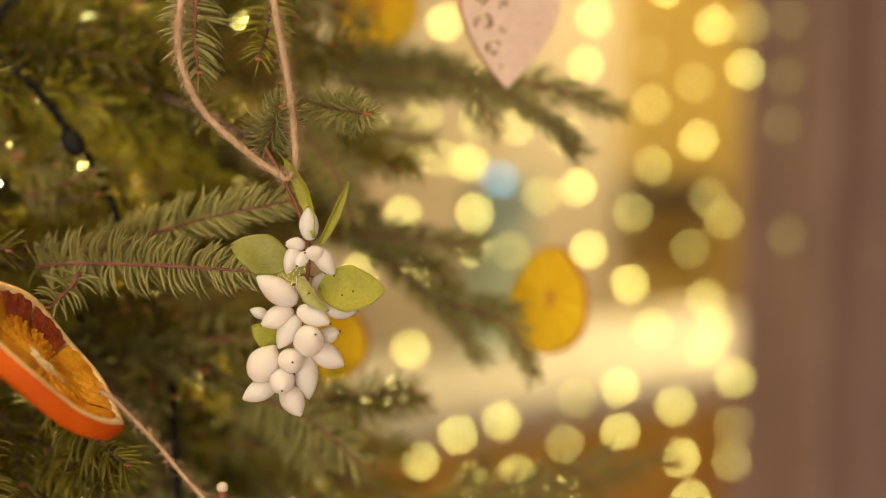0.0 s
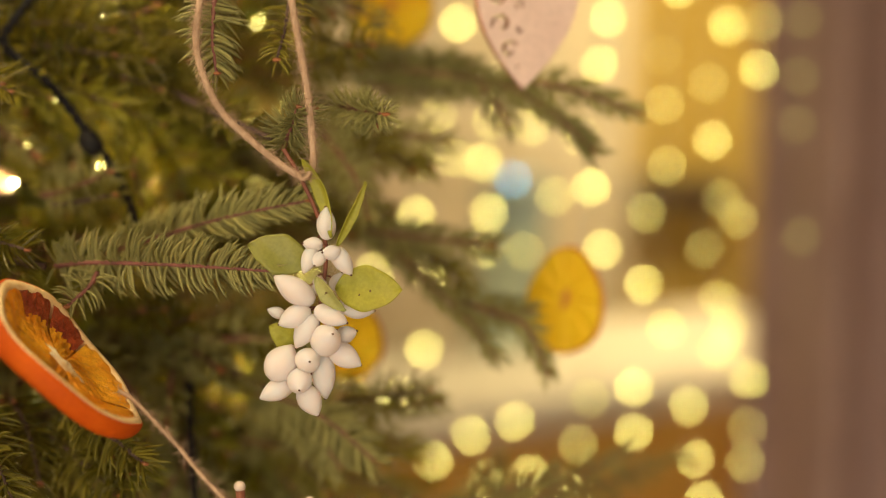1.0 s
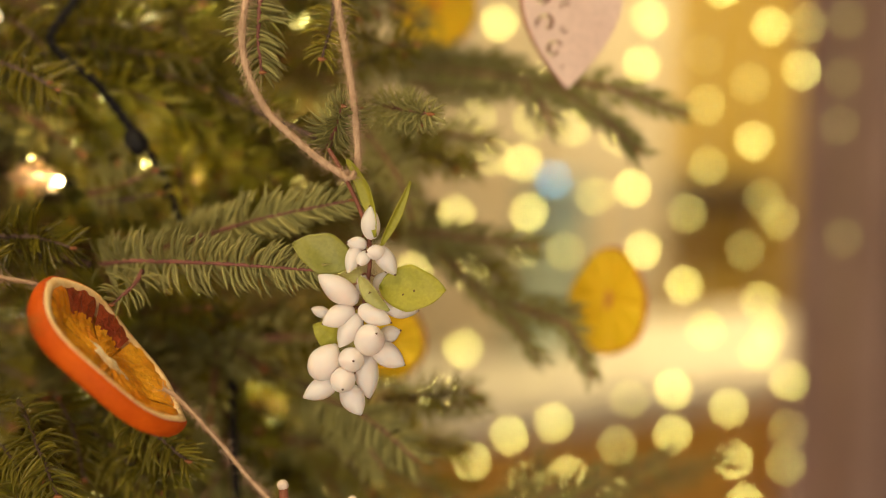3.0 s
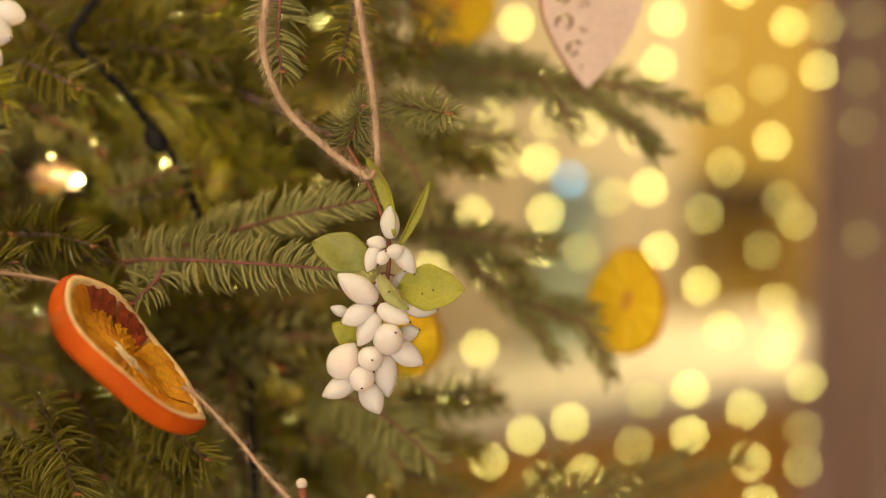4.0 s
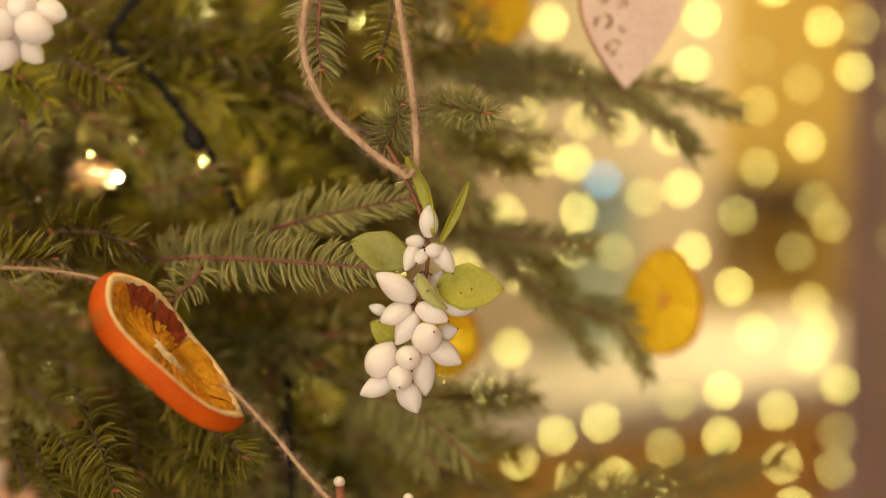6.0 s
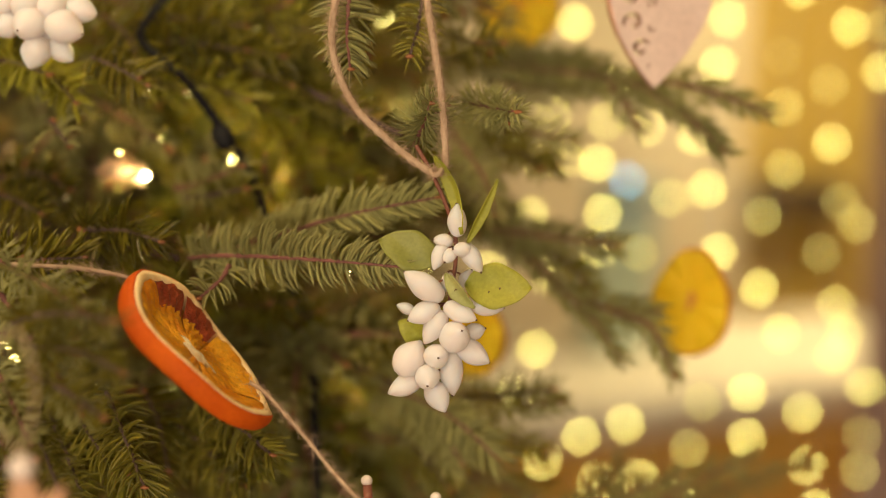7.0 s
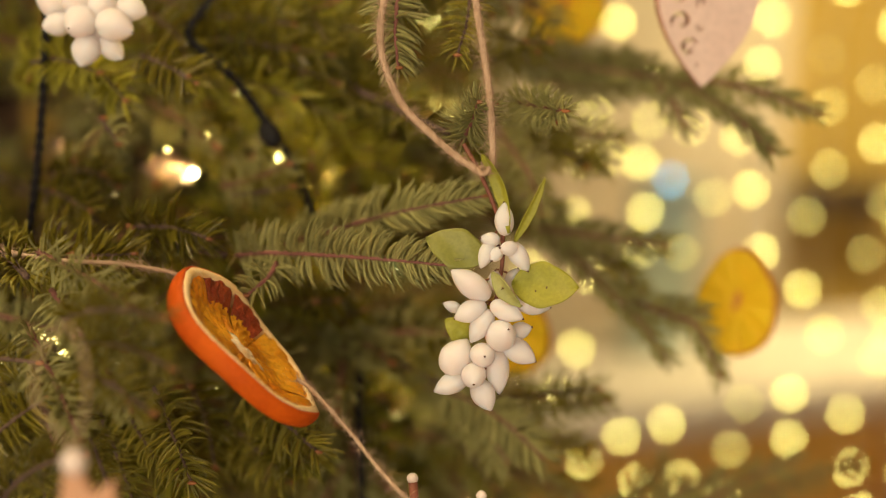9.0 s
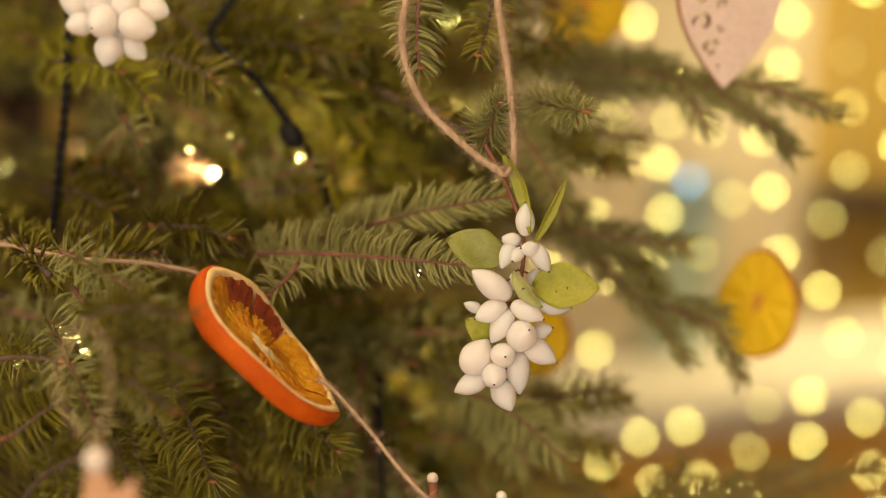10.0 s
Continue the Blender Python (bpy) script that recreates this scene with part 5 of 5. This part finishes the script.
# ---- dried slices ----
def slice_thing(name, label, centre, normal, axis, R, thick, warp, mats, seed, stretch=1.0, egg=0.0, sunk=None):
    """A dried citrus slice: rind, pith, ten flesh wedges, membrane and core. normal: where its face looks; axis: its long axis."""
    rind, pith, flesh, core, membrane = mats
    n = Vector(normal).normalized()
    u = Vector(axis)
    u = (u - n * u.dot(n)).normalized()
    w = n.cross(u)
    m = Matrix((u, w, n)).transposed().to_4x4()
    m.translation = centre
    rs = random.Random(seed)
    ob = thing(name, centre, label, "dried orange")

    def bent(p):
        a, b, c = p
        q, t = a / R, b / R
        return (a * stretch, b * (1 - egg * q), c + R * (warp[0] * (q * q - t * t) + warp[1] * (q * q + t * t) + warp[2] * q * t + 0.02 * math.sin(5 * math.atan2(t, q) + seed) * (q * q + t * t)))

    def ring(profile, mat, nm, parent=None, seg=84, wob=0.012):
        v, f, k = [], [], len(profile)
        for i in range(seg):
            a = 2 * math.pi * i / seg
            g = 1 + wob * math.sin(3 * a + seed) + wob * 0.6 * math.sin(7 * a + 2 * seed) + rs.uniform(-0.003, 0.003)
            for r, h in profile:
                v.append(bent((r * R * g * math.cos(a), r * R * g * math.sin(a), h)))
        for i in range(seg):
            j = (i + 1) % seg
            for q in range(k):
                p = (q + 1) % k
                f.append((i * k + q, j * k + q, j * k + p, i * k + p))
        return put(nm, Shape().add(v, f).mesh(nm, [mat]), parent or ob, world_m=m)

    t = thick / 2
    inner = 0.855 if sunk else 0.9
    ring([(0.955, t), (0.985, t * 0.9), (1.0, t * 0.5), (1.006, 0), (0.995, -t * 0.55), (0.975, -t * 0.92), (0.94, -t), (0.93, 0)], rind, "rind")
    ring([(inner, t * 0.5), (inner + 0.012, t * 0.98), ((inner + 0.962) / 2, t * 1.08), (0.962, t * 1.0), (0.945, 0), (0.93, -t * 0.9), (0.91, -t * 0.7)], pith, "pith")
    # membrane disc
    v, f = [], []
    nr, na = 8, 60
    for side in (1, -1):
        for i in range(nr + 1):
            for j in range(na):
                r, a = 0.9 * R * (0.04 + 0.96 * i / nr), 2 * math.pi * j / na
                v.append(bent((r * math.cos(a), r * math.sin(a), side * t * 0.12 - (t * 0.6 if sunk else 0))))
    base = (nr + 1) * na
    for i in range(nr):
        for j in range(na):
            k = (j + 1) % na
            q = (i * na + j, (i + 1) * na + j, (i + 1) * na + k, i * na + k)
            f += [q, tuple(base + z for z in q[::-1])]
    put("membrane", Shape().add(v, f).mesh("membrane", [membrane]), ob, world_m=m)
    # wedges
    count = 10
    for c in range(count):
        mid, half = 2 * math.pi * (c + rs.uniform(-0.06, 0.06)) / count, math.pi / count * 0.96
        v, f = [], []
        gr, ga = (26, 14) if sunk else (12, 8)
        for side in (1, -1):
            for i in range(gr + 1):
                for j in range(ga + 1):
                    q, e = i / gr, 2 * j / ga - 1
                    r = R * (0.11 + (0.75 if sunk else 0.8) * q)
                    a = mid + e * half
                    edge = max(0, 1 - abs(e) ** 8) * max(0, 1 - (1 - q) ** 12)
                    lump = 0.16 * math.sin(19 * q + 5 * e + c) + 0.12 * math.sin(31 * e * q + 2 * c)
                    if sunk:
                        # dried flesh: sunk in the middle, standing up against the rind, creased along its length
                        wall = min(1, max(0, (q - 0.58) / 0.4))
                        wall = wall * wall * (3 - 2 * wall)
                        pulp = 0.09 * math.sin(23 * q + 9 * e + 3 * c) + 0.07 * math.sin(41 * e * q + 5 * c + 11 * q) + 0.05 * rs.uniform(-1, 1)
                        top = -0.12 + 0.95 * wall + 0.3 * (1 - q) ** 3 + (pulp + 0.16 * (1 - e * e)) * edge
                        v.append(bent((r * math.cos(a), r * math.sin(a), t * (top if side > 0 else -0.85))))
                        continue
                    v.append(bent((r * math.cos(a), r * math.sin(a), side * t * (0.1 + 0.55 * edge * (0.85 + lump) + 0.42 * q * edge))))
        half_n = (gr + 1) * (ga + 1)
        for i in range(gr):
            for j in range(ga):
                a = i * (ga + 1) + j
                q = (a, a + ga + 1, a + ga + 2, a + 1)
                f += [q, tuple(half_n + z for z in q[::-1])]
        seg = put("segment", Shape().add(v, f).mesh("segment", [flesh, M_flesh_dark]), ob, "flesh dried dark red along the rind" if sunk and c in sunk else "", world_m=m)
        if sunk and c in sunk:
            # the thin flesh against the rind has dried dark
            for p in seg.data.polygons:
                p.material_index = int((p.index // 2) // ga > gr * (0.66 + 0.025 * math.sin(2.1 * ((p.index // 2) % ga) + c)))
    v, f = ball_data(R * (0.26 if sunk else 0.22), R * 0.1, t * (0.5 if sunk else 0.85), 12, 22)
    v = [bent((p[0] * (1 + 0.3 * math.sin(5 * p[1] / R * 9)), p[1] * (1 + 0.25 * math.sin(p[0] / R * 31)), p[2] + (t * 0.08 * math.sin(p[0] / R * 40) if sunk else 0))) for p in v]
    put("core", Shape().add(v, f).mesh("core", [core]), ob, world_m=m)
    return ob


ORANGE = (M_rind, M_pith, M_flesh, M_core, M_membrane)
PALE = (M_yrind, M_yflesh, M_yflesh, M_membrane, M_yflesh)
slice_thing("orange_slice", "thick dried orange slice with bright orange rind on the garland", (-0.1165, 0.612, 1.4015), (0.73, 0.07, 0.685), (0.683, 0.018, -0.73), 0.039, 0.0088, (0.02, 0.05, -0.1), ORANGE, 3, 1.02, sunk=(3, 4))
slice_thing("orange_slice", "translucent yellow dried orange slice hanging on a thread", (0.0915, 0.82, 1.3935), (-0.6, -1, 0.12), (0.12, 0, 1), 0.0225, 0.005, (0.05, 0.05, 0.1), PALE, 5, 1.26, egg=0.3)
slice_thing("orange_slice", "yellow dried orange slice deep among the branches", (-0.0265, 0.84, 1.365), (-0.3, -1, 0.1), (0.1, 0, 1), 0.023, 0.005, (0.05, 0.05, 0.05), PALE, 7, 1.0)
slice_thing("orange_slice", "dried orange slice glowing against the lamps", (-0.008, 0.92, 1.545), (0.2, -1, 0.1), (0, 0, 1), 0.025, 0.005, (0.05, 0.05, 0.05), PALE, 8, 1.0)


def thread(pts, label):
    ob = thing("hanging_thread", pts[0], label, "thread")
    put("strand", Shape().add(*tube_data(smooth_path(pts, 0.004), 0.0003, 5)).mesh("strand", [M_thread]), ob)


thread([(0.098, 0.82, 1.42), (0.1, 0.825, 1.46), (0.102, 0.86, 1.492)], "thin pale thread holding a dried orange slice")
thread([(-0.0265, 0.84, 1.388), (-0.025, 0.84, 1.4), (-0.022, 0.838, 1.416)], "thin pale thread holding a dried orange slice")
thread([(-0.008, 0.92, 1.569), (-0.008, 0.93, 1.6), (-0.06, 0.95, 1.63)], "thin pale thread holding a dried orange slice")


# ---- heart ----
def heart():
    """A flat heart, one half pierced with scrolls, the other plain."""
    H = 0.062
    cu = bpy.data.curves.new("heart", "CURVE")
    cu.dimensions, cu.fill_mode, cu.extrude, cu.bevel_depth, cu.resolution_u = "2D", "BOTH", 0.0026, 0.0003, 2

    def ring(pts):
        sp_ = cu.splines.new("POLY")
        sp_.points.add(len(pts) - 1)
        for q, (x, y) in zip(sp_.points, pts):
            q.co = (x, y, 0, 1)
        sp_.use_cyclic_u = True

    W, mid = 0.045, 0.62
    side = [(W / 2 * (1 - (1 - k / 24) ** 1.7), H * mid * k / 24) for k in range(25)]
    lobe = [(W / 4 + W / 4 * math.cos(math.pi * k / 20), H * mid + H * (1 - mid) * math.sin(math.pi * k / 20) * (0.92 + 0.08 * math.cos(math.pi * k / 20)) + 0.07 * H * (k / 20) ** 2) for k in range(1, 20)]
    right = side[1:] + lobe
    ring([(0, 0)] + right + [(0, H * mid + 0.085 * H)] + [(-x, y) for x, y in right[::-1]])

    def scroll(cx, cy, r, start, turns, hand, w):
        n = 26
        left, right = [], []
        for i in range(n):
            q = i / (n - 1)
            a = start + hand * turns * 2 * math.pi * q
            rr = r * (1 - 0.72 * q)
            h = w * (0.35 + 0.65 * math.sin(math.pi * min(1, 0.12 + 0.88 * q)))
            left.append((cx + (rr + h) * math.cos(a), cy + (rr + h) * math.sin(a)))
            right.append((cx + (rr - h) * math.cos(a), cy + (rr - h) * math.sin(a)))
        ring(left + right[::-1])

    for cx, cy, r, start, hand in ((-0.0072, 0.0165, 0.004, 0.5, 1), (-0.0115, 0.0275, 0.0045, 3.6, -1), (-0.013, 0.0395, 0.0048, 1.2, 1), (-0.0105, 0.0515, 0.004, 1.0, -1)):
        scroll(cx, cy, r, start, 0.98, hand, 0.0012)
    scroll(-0.0028, 0.0255, 0.0018, 2.0, 0.85, 1, 0.0007)
    scroll(-0.0032, 0.0355, 0.0024, 4.0, 0.85, -1, 0.0008)
    ring([(-0.0032 + 0.0008 * math.cos(k * 0.785), 0.0095 + 0.0012 * math.sin(k * 0.785)) for k in range(8)])
    temp = bpy.data.objects.new("heart_temp", cu)
    scene.collection.objects.link(temp)
    bpy.context.view_layer.update()
    me = bpy.data.meshes.new_from_object(temp.evaluated_get(bpy.context.evaluated_depsgraph_get()))
    bpy.data.objects.remove(temp)
    me.materials.clear()
    me.materials.append(M_heart)
    me.materials.append(M_heart_edge)
    for p in me.polygons:
        p.material_index = 0 if abs(p.normal.z) > 0.5 else 1
    ob = thing("heart_ornament", (0.0625, 0.708, 1.57), "flat pinkish heart ornament pierced with scrollwork on one half", "ornament")
    put("plate", me, ob, world_m=pose(0.0641, 0.752, 1.5057, 90, 0, 0) @ pose(0, 0, 0, 0, 16, -2) @ Matrix.Scale(1.066, 4))
    put("hanger", Shape().add(*tube_data(smooth_path([(0.0641, 0.753, 1.551), (0.0635, 0.757, 1.58), (0.04, 0.8, 1.6)], 0.004), 0.0005, 6)).mesh("hanger", [M_thread]), ob)


heart()
twig_branch([(-0.25, 1.05, 1.62), (-0.08, 0.9, 1.62), (0.04, 0.8, 1.6), (0.07, 0.76, 1.59)], 0.004, 0.0016)
hero_twig([(-0.02, 0.86, 1.612), (0.07, 0.76, 1.592)], 50, per_m=1400)


# ---- hanging wooden ornament with a bead ----
def bead_ornament():
    x, y, z = -0.1315, 0.47, 1.397
    ob = thing("wooden_ornament", (x, y, z + 0.05), "notched plywood ornament under a white bead on twine", "ornament")
    v, f = ball_data(0.0042, 0.0042, 0.004, 12, 16)
    put("bead", Shape().add(np.array(v) + (x, y, z), f).mesh("bead", [M_bead]), ob, "white wooden bead")
    out = [(-0.003, -0.0035), (0.0028, -0.0035), (0.0062, -0.0095), (0.0128, -0.0045), (0.0135, -0.018), (0.011, -0.033), (0.004, -0.04), (-0.004, -0.034), (-0.0045, -0.016)]
    n = len(out)
    vv = [(x + a, y - 0.0015, z + b) for a, b in out] + [(x + a, y + 0.0015, z + b) for a, b in out]
    ff = [tuple(range(n))[::-1], tuple(range(n, 2 * n))] + [(i, (i + 1) % n, n + (i + 1) % n, n + i) for i in range(n)]
    put("plate", Shape().add(vv, ff).mesh("plate", [M_ply], False), ob)
    put("twine", twine(Shape(), [(x - 0.0005, y, z + 0.003), (x + 0.0035, y, z + 0.016), (x + 0.0045, y, z + 0.026), (x + 0.001, y + 0.004, z + 0.036), (x - 0.006, y + 0.008, z + 0.041), (x - 0.0135, y + 0.006, z + 0.03), (x - 0.011, y, z + 0.017), (x + 0.0005, y, z + 0.003)], 0.00038, 77, 0).mesh("twine", [M_jute]), ob)


bead_ornament()


# ---- cables and lamps in the tree ----
def cable(pts, r, label, socket=None):
    ob = thing("light_cable", pts[0], label, "cable")
    p = smooth_path(pts, 0.0015)
    ph = np.linspace(0, len(p) * 0.0015 / 0.011 * 2 * np.pi, len(p))
    tan = np.gradient(p, axis=0)
    tan /= np.linalg.norm(tan, axis=1)[:, None]
    u = np.cross(tan, np.array([0, 1.0, 0]))
    u /= np.linalg.norm(u, axis=1)[:, None]
    w = np.cross(tan, u)
    for k in range(2):
        c = p + r * 0.75 * (np.cos(ph + np.pi * k)[:, None] * u + np.sin(ph + np.pi * k)[:, None] * w)
        put("core", Shape().add(*tube_data(c, r, 7)).mesh("core", [M_cable]), ob)
    if socket:
        a, b = Vector(socket[0]), Vector(socket[1])
        q = [a, a.lerp(b, 0.3), a.lerp(b, 0.7), b]
        put("socket", Shape().add(*tube_data(q, [0.0032, 0.0052, 0.005, 0.0028], 10)).mesh("socket", [M_cable]), ob)
    return ob


cable([(-0.13, 0.85, 1.6), (-0.155, 0.77, 1.562), (-0.17, 0.74, 1.535), (-0.174, 0.735, 1.522), (-0.153, 0.735, 1.504), (-0.134, 0.735, 1.479), (-0.122, 0.735, 1.46), (-0.116, 0.737, 1.442), (-0.114, 0.75, 1.42), (-0.1, 0.77, 1.38), (-0.095, 0.76, 1.33), (-0.09, 0.75, 1.26)], 0.0014,
      "twisted black light cable winding through the branches", ((-0.139, 0.737, 1.482), (-0.131, 0.731, 1.474)))
cable([(-0.226, 0.74, 1.62), (-0.229, 0.705, 1.56), (-0.23, 0.7, 1.539), (-0.2335, 0.7, 1.487), (-0.24, 0.7, 1.435), (-0.25, 0.7, 1.38), (-0.252, 0.7, 1.3)], 0.0013, "twisted black light cable hanging straight down")
cable([(-0.3, 0.9, 1.47), (-0.23, 0.82, 1.455), (-0.192, 0.785, 1.4545), (-0.17, 0.8, 1.45), (-0.14, 0.83, 1.44)], 0.001, "black light cable beside a glowing lamp")
TREE_BULB = Shape().add(*ball_data(0.002, 0.002, 0.003, 7, 10)).mesh("lens", [M_fill_led])
SOCKET = Shape().add(*tube_data([(0, 0, -0.003), (0, 0, -0.006), (0, 0, -0.014)], [0.0024, 0.0028, 0.0018], 8)).mesh("socket", [M_cable])


def tree_light(at, rx, ry, mat=None, size=1.0):
    ob = thing("tree_light", at, "tiny warm white lamp clipped among the needles, some of them added as fill", "lamp", "lamps in the tree")
    m = pose(at[0], at[1], at[2], rx, ry, 0) @ Matrix.Scale(size, 4)
    lens = put("lens", TREE_BULB.copy() if mat else TREE_BULB, ob, world_m=m)
    if mat:
        lens.data.materials[0] = mat
    put("socket", SOCKET, ob, world_m=m)


M_front_led = glowing("front_led", (1.0, 0.84, 0.4), 90.0)
tree_light((-0.186, 0.779, 1.454), 100, 20, M_front_led, 0.7)
# hidden lamps, added to make the inside of the tree glow
for at in ((-0.16, 1.1, 1.49), (-0.23, 1.03, 1.485), (-0.17, 1.0, 1.425), (-0.3, 0.98, 1.52), (-0.12, 1.04, 1.37), (-0.27, 0.96, 1.35), (-0.1, 1.06, 1.455), (-0.33, 0.96, 1.43), (-0.18, 1.0, 1.33), (-0.14, 1.02, 1.57)):
    tree_light(at, 70 + 500 * at[0], 60 + 300 * at[0])
# lamps added above the view to shine down on the twigs
M_high_fill_led = glowing("high_fill_led", (1.0, 0.8, 0.3), 2200.0)
for at in ((-0.13, 0.79, 1.59), (-0.085, 0.82, 1.592), (-0.18, 0.8, 1.59), (-0.14, 0.86, 1.6)):
    tree_light(at, 150, 10, M_high_fill_led)
# small lamps added for the sparkles between the needles
M_glint_led = glowing("glint_led", (1.0, 0.82, 0.22), 26.0)
for at in ((-0.128, 0.95, 1.486), (-0.126, 0.97, 1.301), (-0.104, 0.97, 1.310), (-0.374, 0.95, 1.433), (-0.374, 0.95, 1.402), (-0.091, 0.95, 1.536), (-0.143, 0.97, 1.524), (-0.012, 0.93, 1.309), (-0.154, 1.00, 1.479), (-0.268, 0.90, 1.324), (-0.318, 0.90, 1.339), (-0.201, 0.90, 1.494), (-0.221, 0.92, 1.534)):
    tree_light(at, 40 + 300 * at[0], 80, M_glint_led, 1.1)
for at, size in (((-0.167, 0.790, 1.495), 0.9), ((-0.108, 0.850, 1.491), 1.0), ((-0.139, 0.770, 1.464), 0.8), ((-0.177, 0.760, 1.475), 0.35), ((-0.176, 0.770, 1.473), 0.35), ((-0.187, 0.740, 1.469), 0.3), ((-0.111, 0.870, 1.325), 0.9), ((-0.068, 0.790, 1.353), 0.9), ((-0.075, 0.800, 1.349), 0.6), ((-0.172, 0.820, 1.531), 1.0), ((-0.085, 0.820, 1.323), 0.8), ((-0.276, 0.740, 1.359), 0.6), ((-0.228, 0.700, 1.382), 0.5), ((-0.229, 0.710, 1.373), 0.5)):
    tree_light(at, 40 + 300 * at[0], 80, M_glint_led, size)
# hidden lamps, added behind the bright twigs to light them
for at in ((-0.174, 0.87, 1.480), (-0.146, 0.88, 1.485), (-0.193, 0.88, 1.469), (-0.161, 0.90, 1.459)):
    tree_light(at, 90, 20, M_fill_led, 0.7)
foil = thing("foil_cap", (-0.196, 0.79, 1.452), "crumpled copper foil cap beside a glowing lamp", "ornament")
v, f = ball_data(0.0135, 0.008, 0.0085, 13, 20)
v = [(-0.2005 + p[0] * (1 + 0.2 * math.sin(900 * p[2])), 0.784 + p[1], 1.4545 + p[2] * (1 + 0.25 * math.sin(700 * p[0]))) for p in v]
put("foil", Shape().add(v, f).mesh("foil", [M_copper], False), foil)


def cut_stick(at, tilt, r):
    ob = thing("twig_cutting", at, "short reddish twig with a pale cut end", "twig")
    x, y, z = at
    p = [(x, y, z), (x + tilt * 0.01, y, z - 0.02), (x + tilt * 0.02, y + 0.01, z - 0.06)]
    put("stick", Shape().add(*tube_data(p, [r, r * 0.95, r], 8)).mesh("stick", [M_sprig_stem]), ob)
    v, f = ball_data(r * 1.25, r * 1.2, r * 1.2, 7, 10)
    put("cut_end", Shape().add(np.array(v) + (x, y, z), f).mesh("cut_end", [M_bead]), ob, "pale pink cut end")


cut_stick((-0.048, 0.62, 1.351), 0.2, 0.0019)
cut_stick((-0.02, 0.62, 1.3455), -0.2, 0.0018)
